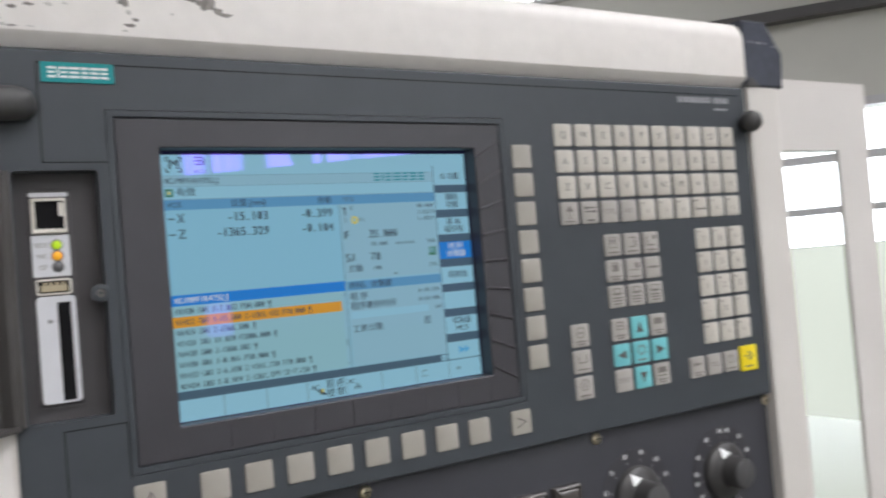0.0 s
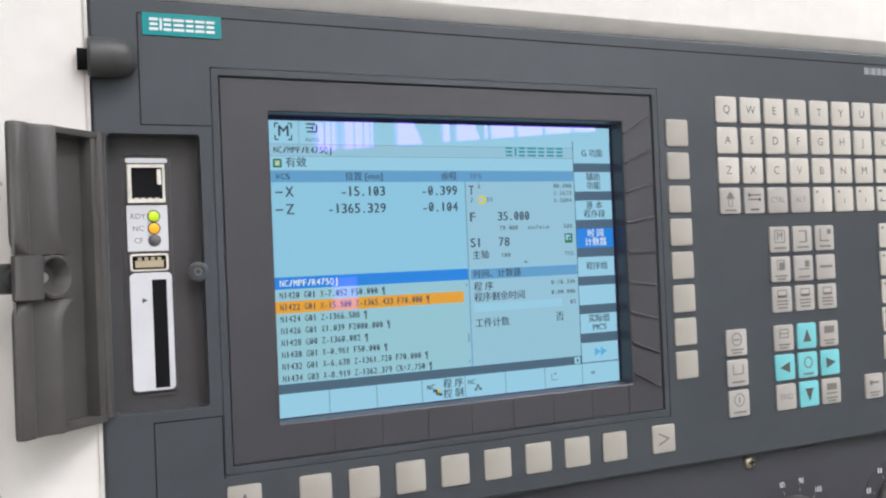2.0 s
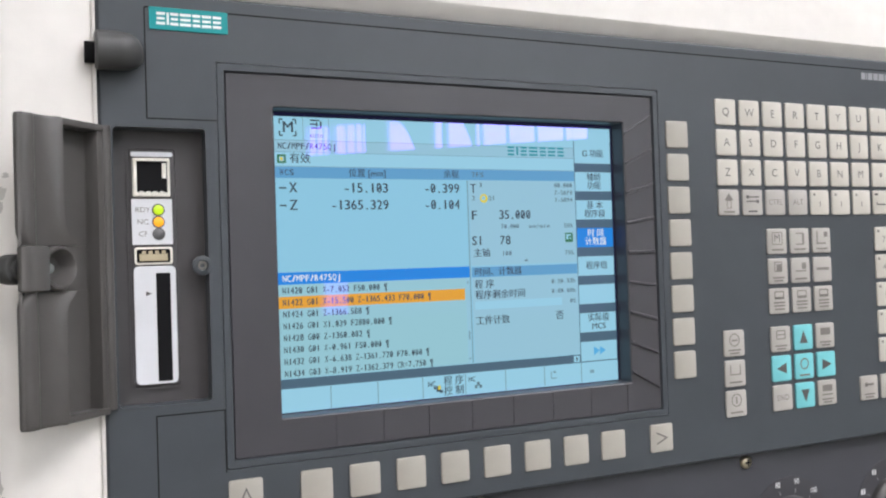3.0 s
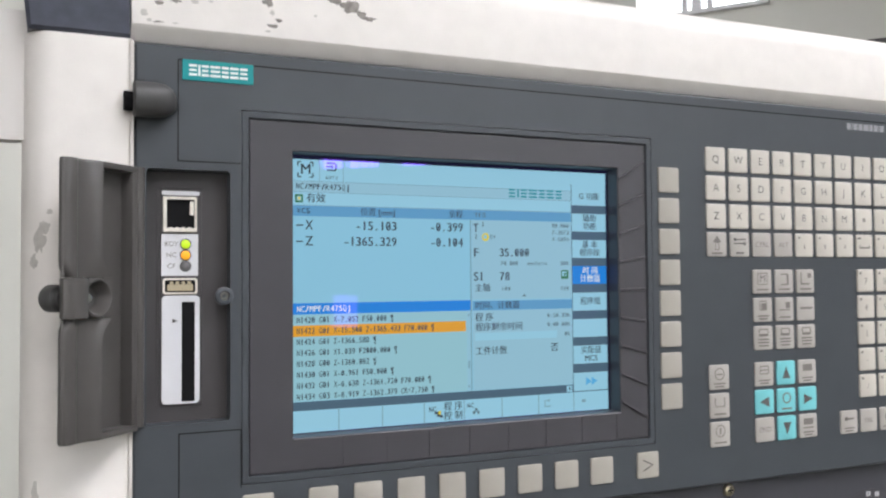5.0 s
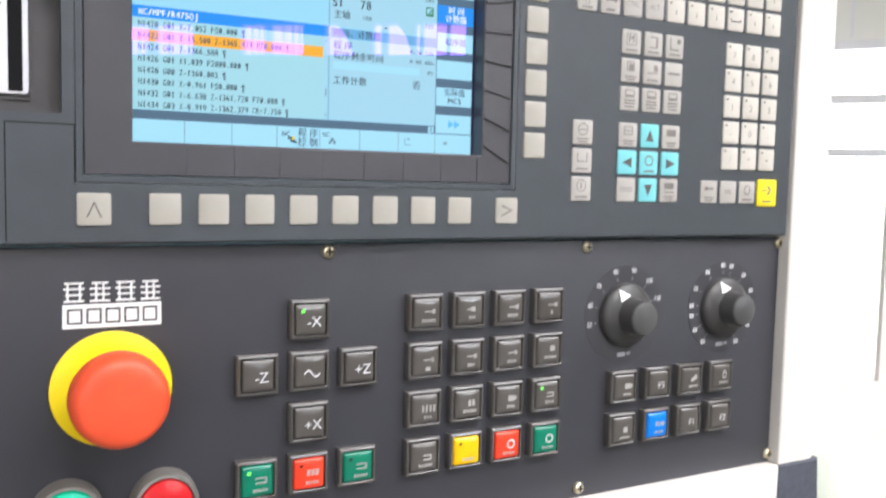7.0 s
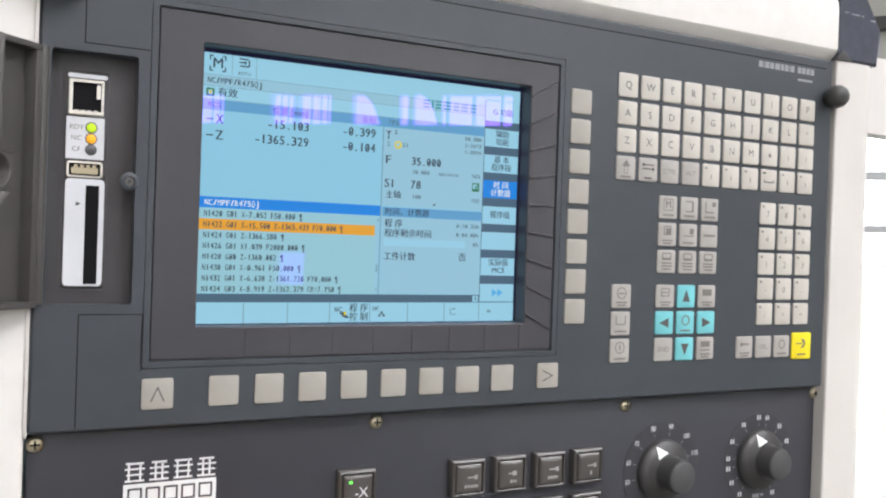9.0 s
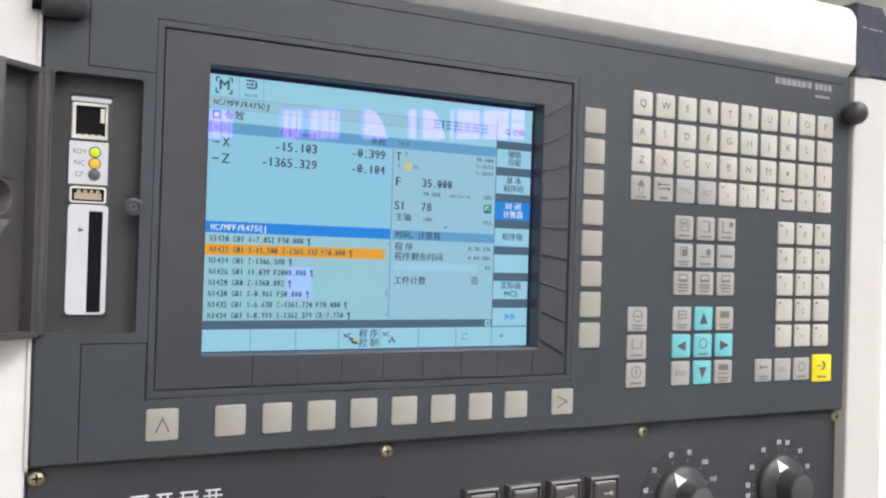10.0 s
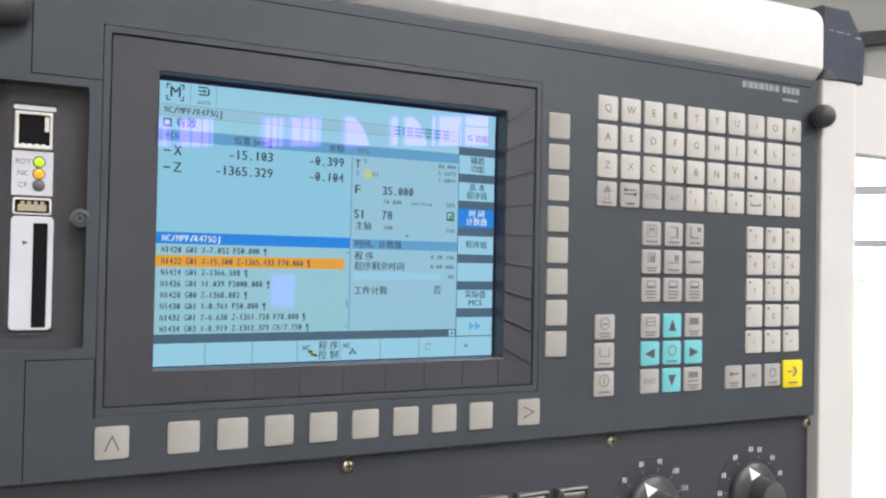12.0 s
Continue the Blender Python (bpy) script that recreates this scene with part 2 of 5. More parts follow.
def loft(bm, rings, closed=False, caps=True):
    """Skin over rings of points of equal count."""
    vs = [[bm.verts.new(p) for p in r] for r in rings]
    n = len(vs[0])
    pairs = list(zip(vs, vs[1:])) + ([(vs[-1], vs[0])] if closed else [])
    for a, b in pairs:
        for i in range(n):
            j = (i + 1) % n
            bm.faces.new((a[i], a[j], b[j], b[i]))
    if caps and not closed:
        bm.faces.new(vs[0])
        bm.faces.new(vs[-1])
    return bm


def rrect(w, h, r, y, cx=0, cz=0, k=4):
    """Rounded rectangle in the panel's plane, millimetres to metres."""
    r = max(0.01, min(r, w / 2 - 0.01, h / 2 - 0.01))
    out = []
    for sx, sz, a0 in ((1, 1, 0), (-1, 1, 90), (-1, -1, 180), (1, -1, 270)):
        for i in range(k + 1):
            a = radians(a0 + 90 * i / k)
            out.append(Vector(((cx + sx * (w / 2 - r) + r * math.cos(a)) / 1000, y / 1000, (cz + sz * (h / 2 - r) + r * math.sin(a)) / 1000)))
    return out


def disc(r, y, n=32, cx=0, cz=0, wob=0.0, teeth=0):
    out = []
    for i in range(n):
        a = 2 * math.pi * i / n
        q = r * (1 + wob * math.cos(teeth * a))
        out.append(Vector(((cx + q * math.cos(a)) / 1000, y / 1000, (cz + q * math.sin(a)) / 1000)))
    return out


def slab(w, h, d, r=1.0, bev=0.4, cx=0, cz=0, y0=0.0, k=3):
    """Rounded plate that stands d in front of y0, with a softened front edge."""
    return loft(bmesh.new(), [rrect(w, h, r, y0, cx, cz, k), rrect(w, h, r, y0 - d + bev, cx, cz, k),
                              rrect(w - 2 * bev * 0.3, h - 2 * bev * 0.3, r, y0 - d + bev * 0.3, cx, cz, k),
                              rrect(w - 2 * bev, h - 2 * bev, max(0.1, r - bev), y0 - d, cx, cz, k)])


def turned(profile, n=32):
    """Turned body about the y axis from (radius, y) pairs."""
    return loft(bmesh.new(), [disc(max(r, 0.01), y, n) for r, y in profile])


def box(bm, x0, x1, y0, y1, z0, z1):
    """Plain block in millimetres, added to bm."""
    r = [Vector((x / 1000, y / 1000, z / 1000)) for y in (y0, y1) for x, z in ((x0, z0), (x1, z0), (x1, z1), (x0, z1))]
    return loft(bm, [r[:4], r[4:]])


def bevelled(bm, amount, segments=2):
    bmesh.ops.remove_doubles(bm, verts=bm.verts, dist=1e-7)
    bmesh.ops.bevel(bm, geom=list(bm.edges), offset=amount, segments=segments, affect="EDGES", profile=0.6)
    return bm


def pierced(x0, x1, z0, z1, yf, yb, holes, bm=None, back=True):
    """A plate from yf to yb with rectangular holes (x0, x1, z0, z1), in its own plane; plain units."""
    bm = bm or bmesh.new()
    xs = sorted({x0, x1, *[h[i] for h in holes for i in (0, 1)]})
    zs = sorted({z0, z1, *[h[i] for h in holes for i in (2, 3)]})
    made = {}

    def v(x, y, z):
        key = (round(x, 6), round(y, 6), round(z, 6))
        if key not in made:
            made[key] = bm.verts.new(key)
        return made[key]

    def solid(i, j):
        if not (0 <= i < len(xs) - 1 and 0 <= j < len(zs) - 1):
            return False
        cx, cz = (xs[i] + xs[i + 1]) / 2, (zs[j] + zs[j + 1]) / 2
        return not any(a < cx < b and c < cz < d for a, b, c, d in holes)

    for i in range(len(xs) - 1):
        for j in range(len(zs) - 1):
            if not solid(i, j):
                continue
            a, b, c, d = xs[i], xs[i + 1], zs[j], zs[j + 1]
            bm.faces.new((v(a, yf, c), v(b, yf, c), v(b, yf, d), v(a, yf, d)))
            if back:
                bm.faces.new((v(a, yb, c), v(a, yb, d), v(b, yb, d), v(b, yb, c)))
            if not solid(i - 1, j):
                bm.faces.new((v(a, yf, c), v(a, yf, d), v(a, yb, d), v(a, yb, c)))
            if not solid(i + 1, j):
                bm.faces.new((v(b, yf, c), v(b, yb, c), v(b, yb, d), v(b, yf, d)))
            if not solid(i, j - 1):
                bm.faces.new((v(a, yf, c), v(a, yb, c), v(b, yb, c), v(b, yf, c)))
            if not solid(i, j + 1):
                bm.faces.new((v(a, yf, d), v(b, yf, d), v(b, yb, d), v(a, yb, d)))
    return bm


TEXTS = {}


def lettering(body, size, align="CENTER", wide=1.0, heavy=0.0):
    """Text as a flat mesh that faces the operator; size: cap height in millimetres."""
    key = (body, size, align, wide, heavy)
    if key not in TEXTS:
        cu = bpy.data.curves.new("text", "FONT")
        cu.body, cu.size, cu.align_x, cu.align_y = body, size / 0.70 / 1000, align, "CENTER"
        cu.resolution_u = 3
        ob = bpy.data.objects.new("text", cu)
        src = ob.to_mesh()
        bm = bmesh.new()
        bm.from_mesh(src)
        if heavy:
            # a second strike beside the first makes the strokes bolder
            first = len(bm.verts)
            bm.from_mesh(src)
            bm.verts.ensure_lookup_table()
            for vt in bm.verts[first:]:
                vt.co += Vector((heavy * size / 1000, 0, 0.00001))
        ob.to_mesh_clear()
        bpy.data.objects.remove(ob)
        for vt in bm.verts:
            vt.co = Vector((vt.co.x * wide, -vt.co.z, vt.co.y))
        me = bpy.data.meshes.new("text")
        bm.to_mesh(me)
        bm.free()
        TEXTS[key] = me
    return TEXTS[key].copy()


def mono_lettering(body, size, pitch):
    """Evenly pitched screen characters as one flat mesh, starting at the origin; zeros carry a slash."""
    key = (body, size, pitch, "mono")
    if key not in TEXTS:
        bm = bmesh.new()
        for i, ch in enumerate(body):
            if ch == " ":
                continue
            first = len(bm.verts)
            bm.from_mesh(lettering(ch, size, "CENTER", 1.0, 0.07))
            bm.verts.ensure_lookup_table()
            fresh = bm.verts[first:]
            lo, hi = min(v.co.x for v in fresh), max(v.co.x for v in fresh)
            room = pitch * (0.40 if ch in ".:1" else 0.62 if ch in "-=" else 0.84) / 1000
            k = min(room / max(hi - lo, 1e-6), 1.0 if ch in ".:1J" else 1.25)
            for v in fresh:
                v.co.x = (v.co.x - (lo + hi) / 2) * k + pitch * (i + 0.5) / 1000
            if ch == "0":
                c, d, t = pitch * (i + 0.5) / 1000, room * 0.24, size * 0.055 / 1000
                quad = [bm.verts.new((c + a * d + e * t, -0.00001, a * size * 0.26 / 1000 - e * t)) for a, e in ((-1, -1), (-1, 1), (1, 1), (1, -1))]
                bm.faces.new(quad)
        me = bpy.data.meshes.new("text")
        bm.to_mesh(me)
        bm.free()
        TEXTS[key] = me
    return TEXTS[key].copy()


def bars(rects, y=0.0, t=0.06):
    """Small printed bars (cx, cz, w, h) as one thin mesh."""
    bm = bmesh.new()
    for cx, cz, w, h in rects:
        box(bm, cx - w / 2, cx + w / 2, y - t, y, cz - h / 2, cz + h / 2)
    return bm


def shape2d(points, y=0.0, t=0.08):
    return loft(bmesh.new(), [[Vector((x / 1000, y / 1000, z / 1000)) for x, z in points], [Vector((x / 1000, (y - t) / 1000, z / 1000)) for x, z in points]])


def ring_line(w, h, r, t, y, depth=0.1, cx=0, cz=0):
    """Thin raised outline of a rounded rectangle."""
    return loft(bmesh.new(), [rrect(w, h, r, y, cx, cz), rrect(w, h, r, y - depth, cx, cz),
                              rrect(w - 2 * t, h - 2 * t, r - t, y - depth, cx, cz), rrect(w - 2 * t, h - 2 * t, r - t, y, cx, cz)], closed=True)


# ---- the workshop ----
def wall(name, m, x0, x1, z0, z1, holes, mat, label):
    bm = pierced(x0, x1, z0, z1, 0.0, 0.2, holes)
    bm.transform(ROOM @ m)
    ob = new(name, finish(bm, name))
    ob.data.materials.append(mat)
    return tagged(ob, label, "wall", kind="structure")


BACK_PANES = [(-5.85, -5.35), (-5.3, -4.74), (-4.09, -3.74), (-3.71, -3.25), (-2.97, -2.59), (-2.35, -2.22), (-2.17, -1.83),
              (-1.80, -1.73), (-1.71, -1.39), (-1.37, -1.03), (-1.01, -0.67), (-0.65, -0.38)]
PANE_Z0, PANE_Z1 = 2.97, 3.37
BACK_HOLES = [(a, b, PANE_Z0, PANE_Z1) for a, b in BACK_PANES] + [(-3.95, -3.55, 0.85, 1.28)]
# opening made only to let the added west fill light in
WEST_FILL_HOLES = [(-5.6, -1.6, 0.95, 2.6)]
# the wide opening runs to the floor to show the glowing sheet behind
EAST_HOLES = [(-3.4, 1.6, 0.0, 2.36), (0.72, 1.7, 3.52, 3.95)]
wall("wall_south", pose(0, V0, 0, 0, 0, 0) @ Matrix.Diagonal((1, -1, 1, 1)), U0, U1, 0, CEIL, BACK_HOLES, M_WALL, "plain grey-cream workshop wall with high windows")
wall("wall_north", pose(0, V1, 0), U0, U1, 0, CEIL, [], M_WALL, "plain grey-cream workshop wall")
wall("wall_west", pose(U0, 0, 0, 0, 0, 90), V0, V1, 0, CEIL, WEST_FILL_HOLES, M_WALL, "grey-cream workshop wall with an opening added for the fill lamp")
wall("wall_east", pose(U1, 0, 0, 0, 0, 90) @ Matrix.Diagonal((1, -1, 1, 1)), V0, V1, 0, CEIL, EAST_HOLES, M_WALL, "grey-cream workshop wall with bright windows")
bm = pierced(U0, U1, V0, V1, 0, 0.1, [(u - w / 2, u + w / 2, v - h / 2, v + h / 2) for u, v, w, h in ASSUMED_ROOF_LIGHTS])
bm.transform(ROOM @ pose(0, 0, CEIL) @ Matrix(((1, 0, 0, 0), (0, 0, 1, 0), (0, 1, 0, 0), (0, 0, 0, 1))))
ob = new("ceiling", finish(bm, "ceiling"))
ob.data.materials.append(M_CEIL)
tagged(ob, "grey sheet-metal workshop ceiling with assumed, unseen roof lights", "ceiling", kind="structure")
bm = bmesh.new()
box(bm, U0 * 1000, U1 * 1000 + 1000, V0 * 1000, V1 * 1000, -100, 0)
bm.transform(ROOM)
ob = new("floor", finish(bm, "floor"))
ob.data.materials.append(M_FLOOR)
tagged(ob, "worn grey concrete workshop floor", "floor", kind="structure")


def plain(name, bm, mat, label, category, kind="structure"):
    ob = new(name, finish(bm, name))
    ob.data.materials.append(mat)
    return tagged(ob, label, category, kind=kind)


def room_box(u0, u1, v0, v1, z0, z1, bm=None):
    bm = bm or bmesh.new()
    made = bmesh.new()
    box(made, u0 * 1000, u1 * 1000, v0 * 1000, v1 * 1000, z0 * 1000, z1 * 1000)
    made.transform(ROOM)
    me = bpy.data.meshes.new("tmp")
    made.to_mesh(me)
    made.free()
    bm.from_mesh(me)
    bpy.data.meshes.remove(me)
    return bm


# dark bands added on unseen walls; they cut low bounce and reflection
plain("bounce_band", room_box(U0 + 0.2, U1 - 0.2, V0 + 0.003, V0 + 0.012, 0.0, 0.82), M_BOUNCE_BAND, "dark grey-green band added on the unseen wall to cut bounce light", "trim")
plain("bounce_band", room_box(U0 + 0.003, U0 + 0.012, V0 + 0.2, V1 - 0.2, 0.0, 0.92), M_BOUNCE_BAND, "dark grey-green band added on the unseen wall to cut bounce light", "trim")
plain("beam", room_box(U1 - 0.12, U1 - 0.003, V0 + 0.01, V1 - 0.01, 3.02, 3.10), M_BEAM, "dark steel wall rail under the roof", "beam")
for i, v in enumerate([-2.9, -2.1, -1.3, -0.34, 0.6]):
    plain("wall_seam", room_box(U1 - 0.012, U1 - 0.004, v - 0.012, v + 0.012, 2.44, 3.0), M_FRAME, "narrow grey joint strip of the wall sheets", "trim")
plain("window_lintel", room_box(U1 - 0.05, U1 - 0.003, -3.5, 1.7, 2.36, 2.42), M_FRAME, "dark grey strip above the workshop window", "trim")
win = thing("window_east", ROOM @ Vector((U1, -0.9, 0.1)), "wide bright workshop window with grey frames", "window", kind="structure")
for z, t in ((1.66, 0.026), (2.03, 0.03)):
    part("transom", room_box(U1 + 0.03, U1 + 0.09, -3.4, 1.6, z - t, z + t), M_FRAME, win)
for v in (-3.38, -2.6, -1.75, -0.86, 0.1, 0.9, 1.58):
    part("mullion", room_box(U1 + 0.028, U1 + 0.092, v - 0.016, v + 0.016, 0.0, 2.36), M_FRAME, win)
win3 = thing("window_east_high", ROOM @ Vector((U1, 1.2, 3.52)), "small bright window high under the roof", "window", kind="structure")
for v, t in ((1.14, 0.02), (1.24, 0.035), (1.33, 0.02)):
    part("mullion", room_box(U1 + 0.03, U1 + 0.09, v - t, v + t, 3.53, 3.94), M_FRAME, win3)
part("window_sill", room_box(U1 - 0.04, U1 + 0.1, 0.70, 1.72, 3.485, 3.517), M_FRAME, win3)
win2 = thing("window_south", ROOM @ Vector((-3, V0, PANE_Z0)), "row of small high workshop windows", "window", kind="structure")
for a, b in BACK_PANES[:4]:
    for k in (0.38, 0.66, 0.86):
        x = a + (b - a) * k
        part("mullion", room_box(x - 0.004, x + 0.004, V0 - 0.1, V0 - 0.06, PANE_Z0, PANE_Z1), M_FRAME, win2)
for a, b in ((-2.97, -2.59), (-2.17, -1.83)):
    bm = bmesh.new()
    edge = [(a + (b - a) * p, PANE_Z0 + (PANE_Z1 - PANE_Z0) * q) for p, q in ((0.35, 1.0), (0.62, 0.78), (0.8, 0.5), (0.92, 0.2), (1.0, 0.0), (1.0, 1.0))]
    loft(bm, [[ROOM @ Vector((x, y, z)) for x, z in edge] for y in (V0 - 0.05, V0 - 0.02)])
    part("brace", bm, M_BEAM, win2)
plain("backdrop_east", room_box(U1 + 0.9, U1 + 0.95, -6.5, 4.5, 1.405, 4.6), M_DAY, "bright hazy daylight outside the windows", "backdrop", "structure")
# glowing sheet added for the pale brightness low behind the box
plain("backdrop_east", room_box(U1 + 0.26, U1 + 0.3, -6.5, 4.5, 0.0, 1.4), M_LOWER_GLOW, "pale green-white glowing sheet behind the lower window opening", "backdrop", "structure")
plain("backdrop_south", room_box(-7.5, 1.5, V0 - 0.85, V0 - 0.8, 0.3, 2.0), M_DAY_LOW, "shaded daylight outside the low window", "backdrop", "structure")
plain("backdrop_south", room_box(-7.5, 1.5, V0 - 0.95, V0 - 0.9, 2.2, 4.2), M_DAY_BACK, "bright hazy daylight outside the windows", "backdrop", "structure")

cover = thing("machine_cover", (1.3, 0.6, 0), "pale green-grey rounded machine cover standing on the floor", "machine")
bm = loft(bmesh.new(), [[Vector((p.x, p.z, z)) + Vector((1.33, 0.62, 0)) for p in rrect(860 - 2 * g, 760 - 2 * g, 120, 0, k=8)] for z, g in ((0, 0), (0.96, 0), (1.01, 10), (1.05, 32), (1.075, 66), (1.08, 110))])
part("body", bm, M_MACHINE, cover, smooth=True)
bm = loft(bmesh.new(), [[Vector((p.x, p.z, z)) + Vector((1.33, 0.62, 0)) for p in rrect(862 + 2 * g, 762 + 2 * g, 121, 0, k=8)] for z, g in ((0.86, 0), (0.86, 6), (0.885, 6), (0.885, 0))], closed=True)
part("trim_band", bm, M_METAL, cover, "bright metal trim band", smooth=True)

# ---- the control box: white profiles between dark corner pieces, with a tube handle at either side ----
L, R, TOP, BOT = 2.0, 488.5, 224.5, -150.5     # the opening for the panels
FRONT = -9.0                                   # front face of the profiles
box_thing = thing("control_box", mm(245, 80, -190), "white sheet-metal control box with dark blue-grey corner pieces", "control box")


def extrude_x(section, x0, x1):
    """Profile section (y, z) drawn along x."""
    return loft(bmesh.new(), [[mm(x, y, z) for y, z in section] for x in (x0, x1)])


def extrude_z(section, z0, z1):
    return loft(bmesh.new(), [[mm(x, y, z) for x, y in section] for z in (z0, z1)])


def arc(c, r, a0, a1, n=8):
    return [(c[0] + r * math.cos(radians(a0 + (a1 - a0) * i / n)), c[1] + r * math.sin(radians(a0 + (a1 - a0) * i / n))) for i in range(n + 1)]


top_section = [(3, TOP + 0.2), (-3.2, TOP + 0.2), (FRONT + 0.8, 229.8)] + arc((FRONT + 1.5, 231.6), 1.5, 225, 180, 3) + arc((FRONT + 14, 258.5), 14, 180, 90, 8) + [(150, 272.5), (150, TOP + 0.2)]
part("top_profile", extrude_x(top_section, L, R), M_WHITE_LIT_WORN, box_thing, "white profile with chipped and stained paint", smooth=True)
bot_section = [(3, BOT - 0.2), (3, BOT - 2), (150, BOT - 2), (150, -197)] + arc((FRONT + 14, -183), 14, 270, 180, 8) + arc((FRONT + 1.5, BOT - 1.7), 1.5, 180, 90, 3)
part("bottom_profile", extrude_x(bot_section, L, R), M_WHITE_DIM, box_thing, smooth=True)
# left side takes the brightened white, right side the dimmed one
for sx, x0 in ((-1, L), (1, R)):
    sec = [(x0, 3)] + [(x0 + sx * q[0], q[1]) for q in arc((1.6, FRONT + 1.6), 1.6, 180, 270, 4)] + [(x0 + sx * q[0], q[1]) for q in arc((28, FRONT + 14), 14, 270, 360, 8)] + [(x0 + sx * 42, 150), (x0 + sx * 0, 150)]
    part("side_profile", extrude_z(sec, BOT + 0.3, TOP - 0.3), M_WHITE_LIT_WORN if sx < 0 else M_WHITE_DIM, box_thing, smooth=True)
bm = bmesh.new()
box(bm, 1.7, 3.0, FRONT - 0.9, 3, 4.5, TOP - 1.0)
bm.transform(Matrix.Translation((0, 0, JOINT)))
part("lip", bm, M_WHITE_DIM, box_thing, "thin white edge strip beside the panel")
# corner castings with a cut-off outer corner
for sx, x0 in ((-1, L), (1, R)):
    for sz, z0, z1 in ((1, TOP, 273.0), (-1, BOT, -197.5)):
        bm = bmesh.new()
        rings = []
        for y, g in ((FRONT - 0.5, 1.5), (FRONT + 1.0, 0.0), (FRONT + 30, 0.0), (150, 0.0)):
            rings.append([mm(x0 + sx * (0.3 + g * 0.3), y, z0 + sz * g), mm(x0 + sx * (40 - g), y, z0 + sz * g), mm(x0 + sx * (42.5 - g), y, z0 + sz * (25 if sz > 0 else 34)), mm(x0 + sx * (26 - g), y, z1 - sz * g), mm(x0 + sx * (0.3 + g * 0.3), y, z1 - sz * g)])
        loft(bm, rings)
        bm2 = bmesh.new()
        for t0, t1, zz in ((5, 9, 32.6), (12, 20, 32.2), (22, 24, 32.0), (31, 36, 30.4)):
            if sz > 0:
                box(bm2, min(x0 + sx * t0, x0 + sx * t1), max(x0 + sx * t0, x0 + sx * t1), FRONT - 0.62, FRONT - 0.3, TOP + zz - 0.2, TOP + zz + 0.1 + 0.012 * t0)
        corner = part("corner_piece", bm, M_CORNER, box_thing, "dark blue-grey corner piece with worn edges")
        if sz > 0 and sx > 0:
            bm = bmesh.new()
            loft(bm, [[mm(x0 - sx * 2, y, z0 - sz * 0.2), mm(x0 + sx * 13, y, z0 - sz * 0.2), mm(x0 + sx * 4, y, z0 + sz * 7)] for y in (FRONT - 1.6, FRONT + 2)])
            part("gusset", bm, M_RUBBER, corner)
        if sz > 0:
            bm2.transform(Matrix.Translation((0, 0, JOINT)))
            part("worn_edge", bm2, M_WORN, corner)
        else:
            bm2.free()
# chipped and grimy spots on the paint
def front_y(x, z):
    """Front surface of the top profile or of the side profile, both rounded towards their outer edge."""
    over = max(0.0, z - 258.5, L - 28 - x)
    return FRONT + 14 - math.sqrt(max(0.0, 196 - over ** 2))


def blotch(x, z, w, h, n=17, rough=0.55):
    bm = bmesh.new()
    mid = bm.verts.new(mm(x, front_y(x, z) - 0.12, z))
    ring = []
    for i in range(n):
        a = 2 * math.pi * i / n
        q = 1 - rough * random.random()
        px, pz = x + w / 2 * q * math.cos(a), z + h / 2 * q * math.sin(a)
        ring.append(bm.verts.new(mm(px, front_y(px, pz) - 0.08, pz)))
    for i in range(n):
        bm.faces.new((mid, ring[i], ring[(i + 1) % n]))
    return bm


CHIPS = [(99, 249, 15, 8), (92, 251, 10, 5), (108, 244.5, 9, 3), (104, 246, 6, 5), (62, 236, 7, 2.5), (65, 239, 5, 2.6), (60, 233.5, 3, 1.4), (60, 247, 6, 6), (62, 242, 3, 3),
         (7, 236, 4, 4), (9, 233, 3, 2), (13, 241, 5, 2.4), (20, 242.5, 7, 2.2), (28, 243, 4, 2.6), (13, 232.6, 6, 1.2), (20, 232.8, 4, 1.0), (82, 243, 2, 1.5), (35, 244, 3, 1.4)]
for x, z, w_, h_ in CHIPS:
    part("paint_chip", blotch(x, z, w_, h_), M_CHIP if w_ > 4.5 else M_SMUDGE, box_thing)
for x, z, w_, h_ in ((-33, 138, 6, 13), (-31, 144, 5, 7), (-35, 130, 4, 8), (-34, 37, 4, 10), (-33, 29, 5, 7), (-31, 22, 3, 5), (-29, 150, 3, 3), (-35, 18, 4, 6)):
    part("grime_spot", blotch(x, z, w_, h_), M_SMUDGE, box_thing)
# back of the box
bm = bmesh.new()
for a in ((-39, 530, 146, 149, -196, 271),):
    box(bm, *a)
bm.transform(Matrix.Translation((0, 0, JOINT)))
part("back_sheet", bm, M_WHITE_DIM, box_thing)
# support arm from the ceiling, behind the box
bm = bmesh.new()
box(bm, 205, 285, 75, 145, 274, (CEIL - JOINT) * 1000)
bm.transform(Matrix.Translation((0, 0, JOINT)))
part("hanger_tube", bm, M_WHITE_DIM, box_thing, "white square tube up to the roof")


